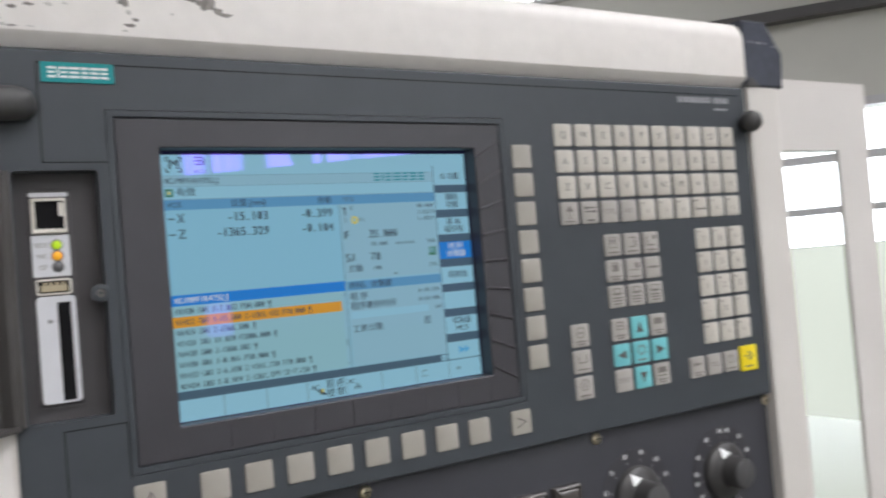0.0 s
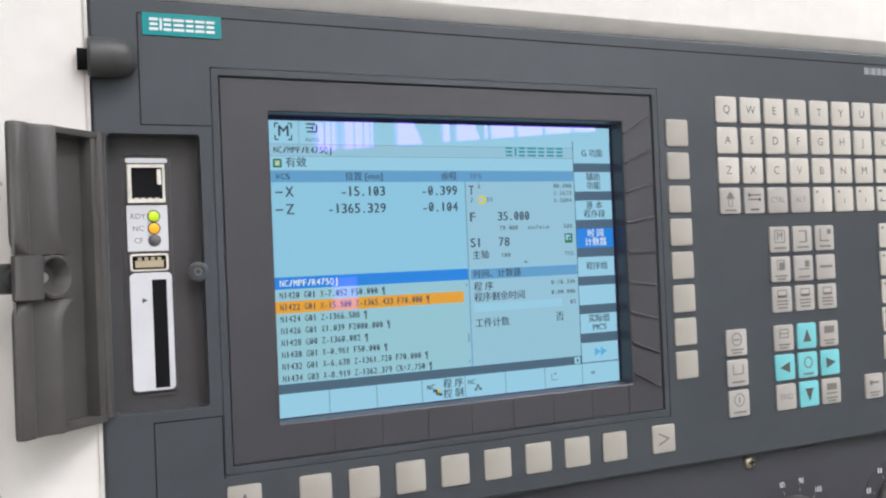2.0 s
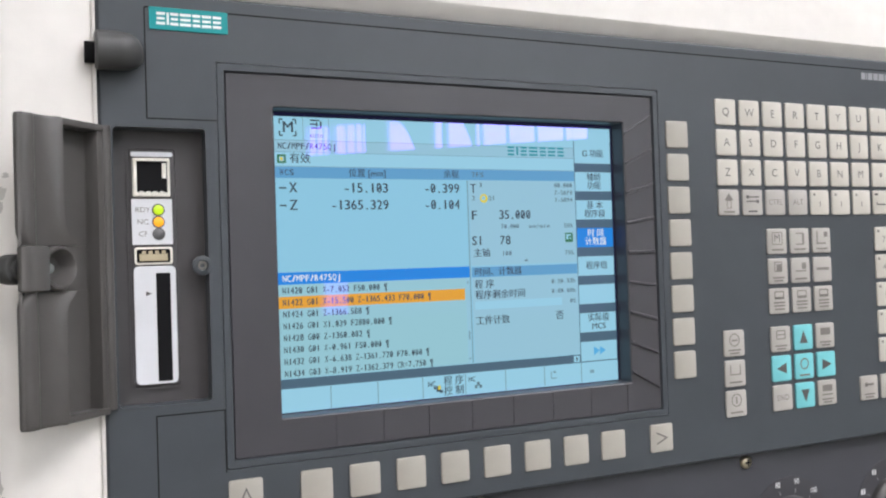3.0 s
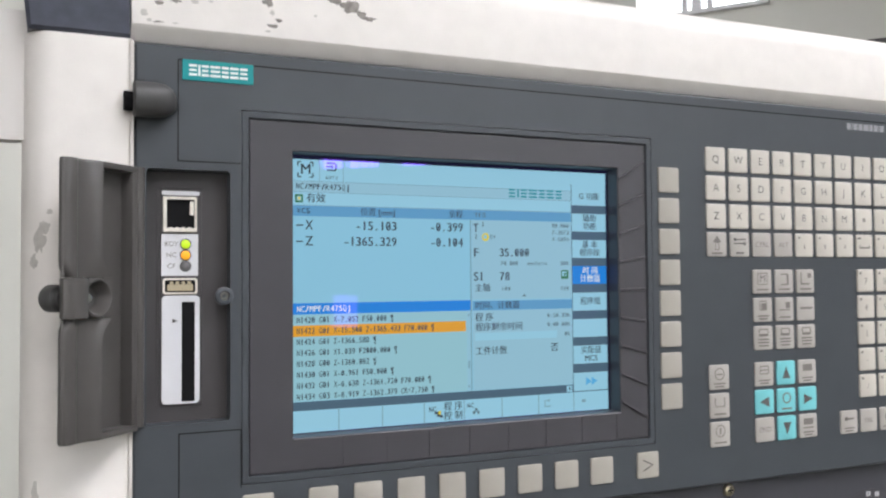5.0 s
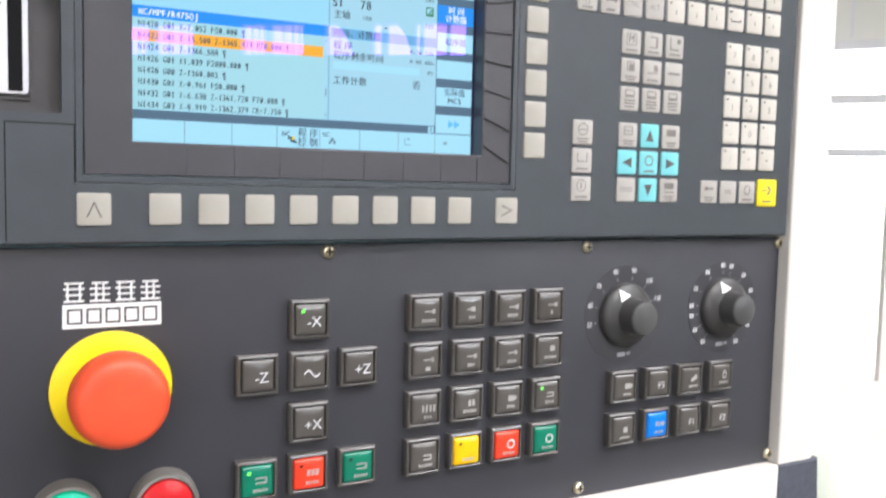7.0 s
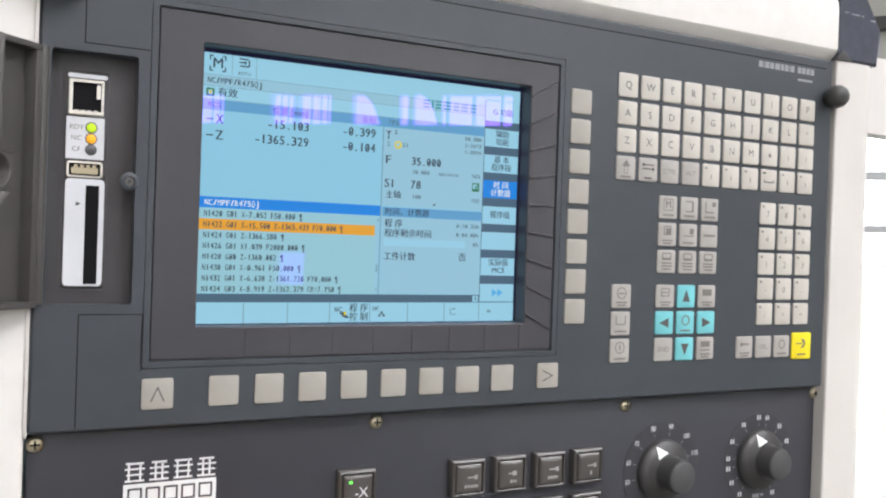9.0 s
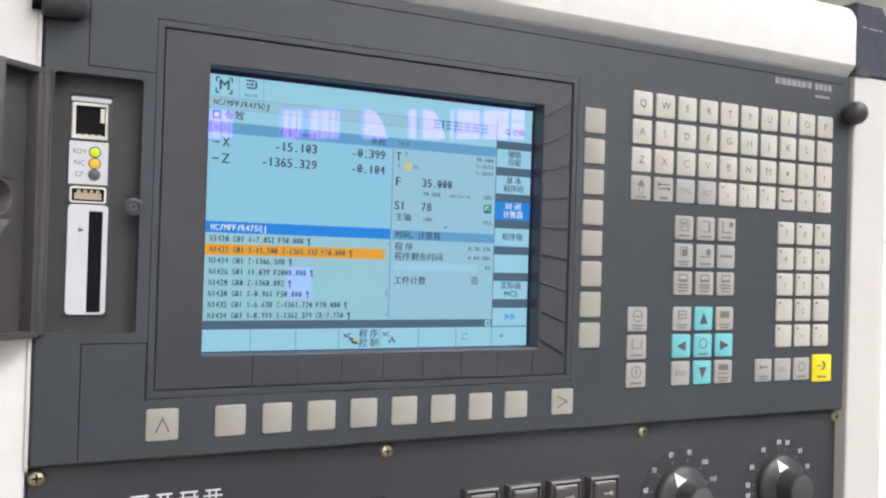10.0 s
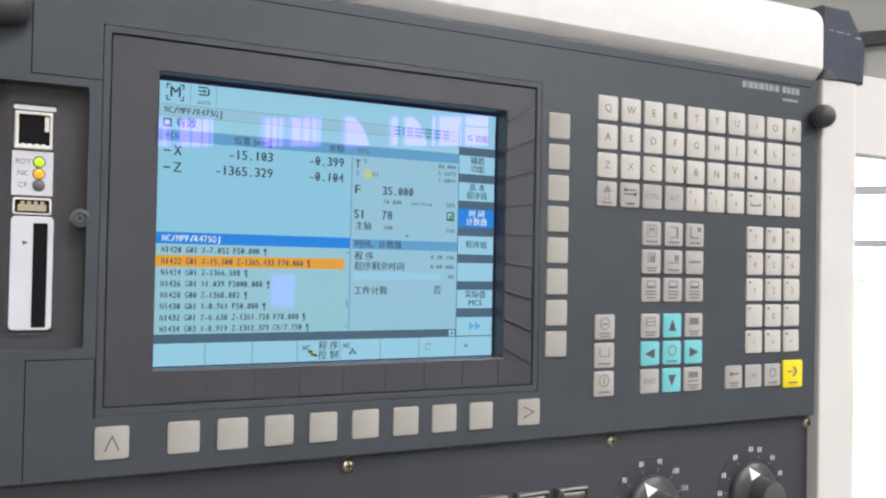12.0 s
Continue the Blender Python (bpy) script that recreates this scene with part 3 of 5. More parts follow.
def side_handle(sx, x0):
    h = thing("side_handle", mm(x0 + sx * 42, 18, 40), "wide light grey sheet-metal handle on the side of the control box", "handle", "handles of the control box")
    for z0, z1 in ((183, 231), (-149, -108)):
        bm = bmesh.new()
        a, b = sorted((x0 + sx * 42.2, x0 + sx * 153))
        box(bm, a, b, 0, 34, z0, z1)
        bm = bevelled(bm, 0.003)
        bm.transform(Matrix.Translation((0, 0, JOINT)))
        part("bracket", bm, M_HANDLE, h, smooth=True)
    bm = bmesh.new()
    a, b = sorted((x0 + sx * 118, x0 + sx * 152.5))
    box(bm, a, b, 0.6, 7.0, -107.5, 182.5)
    bm = bevelled(bm, 0.003)
    bm.transform(Matrix.Translation((0, 0, JOINT)))
    part("grip", bm, M_HANDLE, h, smooth=True)


side_handle(-1, L)
side_handle(1, R)

# ---- operator panel with screen and keyboard ----
PX0, PX1, PZ0, PZ1 = 3.2, 487.0, 5.0, 223.8
FACE = -7.2
panel = thing("operator_panel", mm(245, 3, PZ0), "grey plastic operator panel with screen and keyboard", "operator panel")
CAV = (8.5, 43.6, 60.3, 169.8)
BEZ = (48.6, 270.8, 31.6, 197.4)
bm = bmesh.new()
pierced((PX0 + 1.5) / 1000, (PX1 - 5) / 1000, (PZ0 + 5) / 1000, (PZ1 - 5) / 1000, FACE / 1000, 5 / 1000, [tuple(v / 1000 for v in CAV), tuple(v / 1000 for v in BEZ)], bm)
w, h, cx, cz = PX1 - PX0, PZ1 - PZ0, (PX0 + PX1) / 2, (PZ0 + PZ1) / 2


def inset(a, b, r, y):
    """Outline of the housing, set in by a at the hinge side and b at the others."""
    return rrect(w - a - b, h - 2 * b, r, y, cx + (a - b) / 2, cz)


loft(bm, [inset(1.5, 5, 0.02, FACE), inset(1.3, 1.3, 0.9, FACE), inset(0.5, 0.5, 1.2, FACE + 0.5), inset(0.0, 0.0, 1.5, FACE + 1.8), inset(0.0, 0.0, 1.5, 5)], caps=False)
bm.transform(Matrix.Translation((0, 0, JOINT)))
housing = part("housing", bm, M_HOUSING, panel)
# floor of the recesses
bm = bmesh.new()
box(bm, CAV[0] - 1, CAV[1] + 1, 1.2, 2.4, CAV[2] - 1, CAV[3] + 1)
bm.transform(Matrix.Translation((0, 0, JOINT)))
part("interface_recess", bm, M_CAVITY, panel, "dark recess behind the open service flap")
for qx, dx in ((CAV[0], 1), (CAV[1], -1)):
    for qz, dz in ((CAV[2], 1), (CAV[3], -1)):
        r = 1.6
        pts = [(qx - dx * 0.2, qz - dz * 0.2)] + [(qx + dx * (r - r * math.sin(radians(a))), qz + dz * (r - r * math.cos(radians(a)))) for a in (0, 22, 45, 68, 90)]
        bm = loft(bmesh.new(), [[mm(x, y, z) for x, z in pts] for y in (FACE + 0.05, 1.2)])
        part("recess_corner", bm, M_HOUSING, housing)
# trim strip and sloping bezel round the screen
bx, bz, bw, bh = (BEZ[0] + BEZ[1]) / 2, (BEZ[2] + BEZ[3]) / 2, BEZ[1] - BEZ[0], BEZ[3] - BEZ[2]
bm = loft(bmesh.new(), [rrect(bw - 0.4, bh - 0.4, 1.0, 3, bx, bz), rrect(bw - 0.4, bh - 0.4, 1.0, FACE + 0.2, bx, bz), rrect(bw - 0.8, bh - 0.8, 1, FACE, bx, bz),
                        rrect(bw - 6.0, bh - 6.0, 0.8, FACE, bx, bz), rrect(bw - 6.6, bh - 6.6, 0.8, FACE + 0.5, bx, bz), rrect(bw - 6.6, bh - 6.6, 0.8, 3, bx, bz)], closed=True)
bm.transform(Matrix.Translation((0, 0, JOINT)))
part("bezel_trim", bm, M_HOUSING, panel, smooth=True)
SX0, SX1, SZ0, SZ1 = 75.0, 252.7, 49.5, 180.2
sx_, sz_, sw, sh = (SX0 + SX1) / 2, (SZ0 + SZ1) / 2, SX1 - SX0, SZ1 - SZ0
SCR = 3.8
bo = (BEZ[0] + 3.6, BEZ[1] - 3.6, BEZ[2] + 3.6, BEZ[3] - 3.6)
ow, oh, ox, oz = bo[1] - bo[0], bo[3] - bo[2], (bo[0] + bo[1]) / 2, (bo[2] + bo[3]) / 2
HOLE = (72.2, 249.2, 50.0, 180.0)
hw, hh, hx, hz = HOLE[1] - HOLE[0], HOLE[3] - HOLE[2], (HOLE[0] + HOLE[1]) / 2, (HOLE[2] + HOLE[3]) / 2
BY = FACE + 0.8
bm = loft(bmesh.new(), [rrect(ow, oh, 0.8, 5, ox, oz), rrect(ow, oh, 0.8, BY + 0.5, ox, oz), rrect(ow - 0.8, oh - 0.8, 0.8, BY, ox, oz),
                        rrect(hw + 1.4, hh + 1.4, 0.8, BY, hx, hz), rrect(hw + 0.4, hh + 0.4, 0.6, BY + 0.4, hx, hz), rrect(hw, hh, 0.4, BY + 1.2, hx, hz), rrect(hw, hh, 0.4, 5, hx, hz)], closed=True)
bm.transform(Matrix.Translation((0, 0, JOINT)))
bezel = part("bezel", bm, M_BEZEL, panel, "dark grey sloping screen bezel", smooth=False)


def rib(x0, z0, x1, z1, t=1.1, up=0.6):
    bm = bmesh.new()
    d = Vector((x1 - x0, 0, z1 - z0)).normalized()
    s = Vector((-d.z, 0, d.x)) * t / 2000
    rings = []
    for i in range(5):
        x, z = x0 + (x1 - x0) * i / 4, z0 + (z1 - z0) * i / 4
        p = mm(x, BY, z)
        rings.append([p + s + Vector((0, 0.0008, 0)), p + s * 0.5 - Vector((0, up / 1000, 0)), p - s * 0.5 - Vector((0, up / 1000, 0)), p - s + Vector((0, 0.0008, 0))])
    return loft(bm, rings)


for i in range(9):
    part("bezel_rib", rib(HOLE[1] + 0.8, 174.5 - 14.9 * i, bo[1] - 0.8, 184.0 - 17.2 * i, 1.7, 1.0), M_BEZEL, bezel)
for i in range(8):
    x = SX0 + 21.6 * (i + 1)
    part("bezel_rib", rib(x - 1.0, HOLE[2] - 0.8, x - 1.2, bo[2] + 0.8, 0.9, 0.3), M_BEZEL, bezel)
# grooves of the cover plates left of the screen
for pts in ([(21.3, 217), (21.3, 173.4), (48.2, 173.4)], [(22, 7), (22, 56), (48.4, 56), (48.4, 31)]):
    bm = bmesh.new()
    for (xa, za), (xb, zb) in zip(pts, pts[1:]):
        box(bm, min(xa, xb) - 0.25, max(xa, xb) + 0.25, FACE - 0.05, FACE + 0.3, min(za, zb) - 0.25, max(za, zb) + 0.25)
    bm.transform(Matrix.Translation((0, 0, JOINT)))
    part("seam", bm, M_DARK, housing)
bm = bmesh.new()
box(bm, 21.3, 480, FACE - 0.05, FACE + 0.3, 217.3, 217.9)
bm.transform(Matrix.Translation((0, 0, JOINT)))
part("seam", bm, M_DARK, housing)
# badge: plain teal plate with pale blocks
badge = part("badge", slab(30.8, 9.0, 0.5, 0.5, 0.15), M_TEAL, panel, "small teal badge with pale marks", at=mm(38.4, FACE, 213.4))
MARKS = (3.4, 0.9, 3.1, 4.4, 3.1, 3.8, 3.4)
for i, wd in enumerate(MARKS):
    x = -12.6 + sum(MARKS[:i]) + 0.55 * i + wd / 2
    part("badge_mark", bars([(0, 0, wd, 4.9)] if i == 1 else [(0, 1.95, wd, 1.1), (0, 0, wd * 0.9, 1.0), (0, -1.95, wd, 1.1)]), M_BADGE_WHITE, badge, at=mm(38.4 + x, FACE - 0.5, 213.4))
# product name as plain bars
NAME = (3.2, 0.8, 3.6, 3.6, 4.4, 3.0, 3.2, 0.8, 3.2, None, 3.2, 3.2, 3.2, 3.4)
x = 418.5
for wd in NAME:
    if wd is None:
        x += 2.4
        continue
    part("name_bar", bars([(0, 0, wd, 4.0)]), M_PRINT_DIM, panel, at=mm(x + wd / 2, FACE, 213.6))
    x += wd + 0.75
part("name_bar", bars([(0, 0, 13.6, 1.5)]), M_PRINT_DIM, panel, at=mm(460.5, FACE, 207.4))

# keys
KEY = finish(slab(13.9, 13.9, 0.9, 1.2, 0.45), "key", True)
KEY_BIG = finish(slab(17.4, 17.4, 1.1, 1.2, 0.45), "key", True)


def panel_key(x, z, mat, legend=None, big=False, ink=None, size=3.2, dx=0, dz=0):
    me = KEY_BIG if big else KEY
    if not me.materials:
        me.materials.append(mat)
    k = part("key", me, mat, panel, at=mm(x, FACE, z))
    y = FACE - (1.1 if big else 0.9) - 0.02
    if isinstance(legend, str):
        part("legend", lettering(legend, size), ink or M_INK, k, at=mm(x + dx, y, z + dz))
    elif legend:
        part("legend", bars(legend), ink or M_INK, k, at=mm(x, y, z))
    return k


def outline(w, h, t=0.5, cz=0.0, cx=0.0):
    return [(cx, cz + h / 2, w, t), (cx, cz - h / 2, w, t), (cx - w / 2, cz, t, h), (cx + w / 2, cz, t, h)]


WORD = [(0, -4.6, 8.6, 1.0)]
TWO = [(0, -3.6, 8.4, 0.9), (0, -5.2, 6.4, 0.9)]
# softkeys under and beside the screen
panel_key(55.9, 20.3, M_KEY_SOFT)
part("caret_mark", shape2d([(-3.2, -3.4), (0, 3.6), (3.2, -3.4), (2.5, -3.4), (0, 2.2), (-2.5, -3.4)]), M_INK, panel, at=mm(55.9, FACE - 0.92, 20.3))
for i in range(8):
    panel_key(85.6 + 21.48 * i, 20.5, M_KEY_SOFT)
panel_key(265.3, 20.7, M_KEY_SOFT)
part("caret_mark", shape2d([(-3.4, 3.2), (3.6, 0), (-3.4, -3.2), (-3.4, -2.5), (2.2, 0), (-3.4, 2.5)]), M_INK, panel, at=mm(265.3, FACE - 0.92, 20.7))
for i in range(8):
    panel_key(282.0, 175.0 - 16.95 * i, M_KEY_SOFT)
# letters
KX, KP = 314.8, 16.47
for r, (z, row) in enumerate(((188.0, "QWERTYUIOP"), (171.8, "ASDFGHJKL"), (155.8, "ZXCVBNM"))):
    for i, ch in enumerate(row):
        panel_key(KX + KP * i, z, M_KEY_LIGHT, ch, ink=M_INK, size=4.3)
panel_key(KX + KP * 9, 171.8, M_KEY_LIGHT, "*", ink=M_INK_SOFT, size=4)
panel_key(KX + KP * 7, 155.8, M_KEY_LIGHT, [(0, 0, 2.2, 2.4)], ink=M_INK_SOFT)
for i in (8, 9):
    panel_key(KX + KP * i, 155.8, M_KEY_LIGHT, [(0, -0.5, 0.6, 3.4)], ink=M_INK_SOFT)
for i in range(10):
    x = KX + KP * i
    if i == 0:
        k = panel_key(x, 139.8, M_KEY_GREY, [(0, -5, 7.4, 1.0)], ink=M_INK_SOFT)
        part("legend", ring_line(3.0, 4.4, 0.2, 0.4, 0, 0.06, 0, -1.0), M_INK_SOFT, k, at=mm(x, FACE - 0.92, 139.8))
        part("legend", shape2d([(-3, 1.2), (3, 1.2), (0, 5)]), M_INK_SOFT, k, at=mm(x, FACE - 0.92, 139.8))
    elif i == 1:
        panel_key(x, 139.8, M_KEY_GREY, [(0, 3.0, 9, 0.7), (-3.5, 3.0, 1.6, 1.8), (0, 0.6, 9, 0.7), (3.5, 0.6, 1.6, 1.8), (0, -4.8, 6, 1)], ink=M_INK)
    elif i in (2, 3):
        panel_key(x, 139.8, M_KEY_GREY, ("CTRL", "ALT")[i - 2], ink=M_INK_SOFT, size=3.0)
    elif i == 7:
        panel_key(x, 139.8, M_KEY_LIGHT, [(0, -1.2, 8.4, 0.8), (-4, -0.4, 0.7, 1.6), (4, -0.4, 0.7, 1.6), (-4.4, 4.6, 2.6, 1.2)], ink=M_INK)
    else:
        panel_key(x, 139.8, M_KEY_LIGHT, [(-4.2, 4.4, 1.6, 1.4), (0, -0.8, 0.6, 2.8)], ink=M_INK_SOFT)
# function block
FX, FP = 347.6, 16.55
icons = {(0, 1): outline(5.6, 6, 0.7, 1.2)[:2] + [(2.6, 1.2, 1.4, 6)] + WORD, (0, 2): [(-3.4, 1.6, 0.9, 7), (-0.4, -1.6, 7, 0.9), (3.2, 3.4, 2.8, 2.8)] + WORD,
         (1, 0): outline(5, 5, 0.6, 2.4) + [(0.6, 1.8, 3.6, 4)] + TWO, (1, 1): [(0, -0.4, 8, 0.7), (2.4, 2.4, 3.2, 3.6)] + WORD, (1, 2): [(0, 0.4, 9.4, 1.4)]}
for r in range(3):
    for c in range(3):
        x, z = FX + FP * c, 118.5 - 16.25 * r
        if (r, c) == (0, 0):
            k = panel_key(x, z, M_KEY_GREY, outline(7, 6.4, 0.5, 1.6) + WORD, ink=M_INK_SOFT)
            part("legend", lettering("M", 4.2), M_INK, k, at=mm(x, FACE - 0.95, z + 1.6))
        elif r == 2:
            panel_key(x, z, M_KEY_GREY, outline(6.4, 3.6, 0.6, 3.2) + [(0, 1.6, 6.4, 1.4), (0, -0.9, 8, 0.9), (0, -2.6, 8, 0.9), (0, -4.5, 7, 0.9)], ink=M_INK_SOFT)
        else:
            panel_key(x, z, M_KEY_GREY, icons[r, c], ink=M_INK_SOFT)
# cursor block
for r in range(3):
    for c in range(3):
        x, z = FX + FP * c, 65.2 - 15.95 * r
        teal = (r, c) in ((0, 1), (1, 0), (1, 1), (1, 2), (2, 1))
        leg = {(0, 0): outline(6, 4.4, 0.6, 2.4) + [(0, 2.4, 6, 0.6)] + TWO, (0, 2): [(0, 2.4, 7.4, 4)] + TWO, (2, 2): [(0, 2.6, 7.4, 3.6)] + TWO + [(0, -1.0, 8, 0.8)]}.get((r, c))
        k = panel_key(x, z, M_KEY_TEAL if teal else M_KEY_GREY, "END" if (r, c) == (2, 0) else leg, ink=M_INK_SOFT, size=3.1)
        if teal and (r, c) != (1, 1):
            a = {(0, 1): 0, (1, 2): 270, (2, 1): 180, (1, 0): 90}[r, c]
            tri = [(4.0 * px - 0 * pz, 4.0 * pz) for px, pz in ((-0.75, -0.8), (0.75, -0.8), (0, 0.95))]
            ca, sa = math.cos(radians(a)), math.sin(radians(a))
            part("arrow", shape2d([(px * ca - pz * sa, px * sa + pz * ca) for px, pz in tri]), M_INK, k, at=mm(x, FACE - 0.92, z))
        elif teal:
            part("legend", ring_line(6.4, 6.4, 3.1, 0.8, 0, 0.06, 0, 1.4), M_INK_SOFT, k, at=mm(x, FACE - 0.92, z))
            part("legend", bars([(0, -4.8, 7.6, 1.0)]), M_INK_SOFT, k, at=mm(x, FACE - 0.92, z))
# column beside the cursor block
for i in range(3):
    z = 65.1 - 15.9 * i
    k = panel_key(314.8, z, M_KEY_GREY, (TWO if i == 0 else WORD if i == 2 else outline(6.6, 5, 0.6, 2.0)[1:] + WORD), ink=M_INK_SOFT)
    if i != 1:
        part("legend", ring_line(7, 7, 3.4, 0.6, 0, 0.06, 0, 1.8), M_INK_SOFT, k, at=mm(314.8, FACE - 0.92, z))
        part("legend", bars([(0, 1.8, 0.9, 3.6) if i == 2 else (0, 1.6, 4, 0.8)]), M_INK_SOFT, k, at=mm(314.8, FACE - 0.92, z))
# numbers
for r, row in enumerate(("789", "456", "123", "-0.", "/=+")):
    for c, ch in enumerate(row):
        k = panel_key(430.4 + 16.4 * c, 118.5 - 16.1 * r, M_KEY_LIGHT, ch, ink=M_INK_SOFT, size=4.0 if ch.isdigit() else 3.4, dz=-0.6)
        part("legend", bars([(-4.4, 4.6, 1.8, 1.6)]), M_INK_SOFT, k, at=mm(430.4 + 16.4 * c, FACE - 0.92, 118.5 - 16.1 * r))
panel_key(413.8, 33.0, M_KEY_GREY, [(0, 2.0, 7, 1.2), (-2.6, 2.0, 2, 2.4)] + TWO, ink=M_INK_SOFT)
panel_key(430.3, 33.0, M_KEY_GREY, "DEL", ink=M_INK_SOFT, size=2.8)
k = panel_key(446.8, 33.0, M_KEY_GREY, WORD, ink=M_INK_SOFT)
part("legend", ring_line(5.6, 6, 2.7, 0.7, 0, 0.06, 0, 1.4), M_INK_SOFT, k, at=mm(446.8, FACE - 0.92, 33.0))
k = panel_key(464.9, 33.0, M_KEY_YELLOW, [(0, -5.6, 8, 1.1), (-2.4, 1.6, 5, 0.8)], big=True, ink=M_INK_SOFT)
part("legend", shape2d([(-1, 4.8), (2.2, 4.2), (3.6, 1.6), (2.2, -1.0), (-1, -1.6), (1.6, 1.6)]), M_INK_SOFT, k, at=mm(464.9, FACE - 1.12, 33.0))

# service interfaces behind the open flap
IY = 0.8
bm = bmesh.new()
unit = part("interface_unit", slab(17.6, 94.5, 1.2, 1.4, 0.3), M_CAVITY, panel, "silver interface strip with sockets and card slot", at=mm(23.6, 1.2, 113.6))
part("recess_rim", ring_line(19.6, 97.6, 2.2, 0.9, 0, 0.9), M_CAVITY, unit, at=mm(23.6, 1.2, 113.4))
part("strip", slab(16.2, 1.9, 0.6, 0.8, 0.2), M_SILVER, unit, at=mm(23.4, 0, 159.0))
# network socket
bm = loft(bmesh.new(), [rrect(14.4, 15.6, 0.6, 0), rrect(14.4, 15.6, 0.6, -1.4), rrect(13.6, 14.8, 0.5, -1.7), rrect(11.8, 12.6, 0.4, -1.7, 0.3, 0.3), rrect(11.8, 12.6, 0.4, 0.6, 0.3, 0.3)], closed=False, caps=False)
sock = part("network_socket", bm, M_TIN, unit, "shiny metal network socket", at=mm(23.0, 0, 149.6))
part("socket_mouth", slab(12.2, 13.0, 0.3, 0.3, 0.1), M_DARK, sock, at=mm(23.4, -0.1, 150.0))
bm = bmesh.new()
for i in range(4):
    box(bm, -5 + 2.6 * i, -3.6 + 2.6 * i, -1.9, -1.2, -7.4, -5.6)
part("socket_tongue", bm, M_TIN, sock, at=mm(23.4, 0, 149.6))
bm = bmesh.new()
box(bm, 4.2, 5.8, -1.5, -0.2, -3, 3)
part("socket_latch", bm, M_TIN, sock, at=mm(23.0, 0, 152.4))
led_plate = part("status_plate", slab(15.6, 18.4, 0.8, 0.3, 0.1), M_SILVER, unit, "silver plate with three status lights", at=mm(23.0, 0.2, 131.9))
for i, (nm, mt) in enumerate((("RDY", M_LED_GREEN), ("NC", M_LED_AMBER), ("CF", M_LED_OFF))):
    z = 136.6 - 4.85 * i
    part("status_light", turned([(2.0, 0), (2.0, -0.5), (1.4, -1.0), (0.4, -1.2)], 20), mt, led_plate, at=mm(25.4, -0.6, z), smooth=True)
    part("light_ring", loft(bmesh.new(), [disc(2.5, 0, 20), disc(2.5, -0.25, 20), disc(1.95, -0.25, 20), disc(1.95, 0, 20)], closed=True), M_LED_OFF, led_plate, at=mm(25.4, -0.6, z))
    part("legend", lettering(nm, 2.1), M_INK_SOFT, led_plate, at=mm(19.4, -0.65, z))
bm = loft(bmesh.new(), [rrect(14.6, 7.0, 1.2, 0), rrect(14.6, 7.0, 1.2, -1.0), rrect(13.0, 5.4, 0.6, -1.1), rrect(13.0, 5.4, 0.6, 0.4)], caps=False)
usb = part("usb_socket", bm, M_TIN, unit, "metal usb socket", at=mm(23.2, 0, 118.2))
part("socket_mouth", slab(13.4, 5.8, 0.2, 0.3, 0.1), M_DARK, usb, at=mm(23.2, 0.1, 118.2))
bm = bmesh.new()
box(bm, -5.4, 5.4, -0.9, -0.1, -2.2, 0.6)
for i in range(4):
    box(bm, -4.4 + 2.5 * i, -2.9 + 2.5 * i, -0.7, -0.1, 0.7, 1.9)
part("contact_tongue", bm, surface("worn_ivory_plastic", (0.45, 0.38, 0.25), 0.5), usb, at=mm(23.2, 0, 118.4))
slotp = part("card_slot_plate", slab(16.2, 47.2, 1.4, 2.0, 0.3, y0=0.6), M_SILVER, unit, "silver plate with a tall card slot", at=mm(23.5, 0, 90.5))
part("slot_mouth", slab(5.6, 43.4, 0.5, 0.3, 0.1, 3.1, -0.9, -0.35), M_DARK, slotp, at=mm(23.5, 0, 90.5))
part("slot_mark", shape2d([(-3.6, 11.6), (-3.6, 13.6), (-1.4, 12.6)], -0.8), M_INK, slotp, at=mm(23.5, 0, 90.5))
unit.location.z += 0.001
# captive nut tab at the recess edge
tab = part("flap_catch", turned([(4.0, 0), (4.0, -1.6), (3.4, -2.0), (2.2, -2.0), (2.0, -0.8), (0.05, -0.8)], 24), M_HOUSING, panel, "round plastic catch with a metal thread", at=mm(41.2, FACE + 1.6, 114.7), smooth=True)
part("thread_insert", loft(bmesh.new(), [disc(1.7, -0.8, 18), disc(1.7, -1.6, 18), disc(1.0, -1.6, 18), disc(0.9, -0.8, 18)], closed=True), M_RING, tab, at=mm(41.2, FACE + 1.6, 114.7), smooth=True)

# service flap, swung open
HX, HZ0, HZ1 = 6.0, 60.5, 169.6
FLAP = Matrix.Translation(mm(HX, FACE - 1.0, (HZ0 + HZ1) / 2)) @ Matrix.Rotation(radians(180 + 44), 4, "Z")
flap = thing("service_flap", mm(HX, FACE - 1.0, HZ0), "charcoal plastic service flap with thumbscrew, swung open", "flap")
FH = HZ1 - HZ0


def flap_part(name, bm, mat, parent, label="", smooth=False):
    bm.transform(FLAP)
    return part(name, bm, mat, parent, label, smooth=smooth)


# local: x from the hinge outwards, -y is the outer side, +y the inner side (towards the operator when open)
def flap_loft(points, z0, z1):
    return loft(bmesh.new(), [[Vector((x / 1000, y / 1000, z / 1000)) for x, y in points] for z in (z0, z1)])


E = FH / 2
outer = ((2, -6.4), (33, -6.4), (38.5, -5.0), (41.0, -1.8), (40.6, -1.2), (36, -3.6), (3, -4.6))
middle = ((2, -6.4), (29, -6.4), (31.5, -6.0), (31.8, -5.2), (30, -4.6), (3, -4.6))
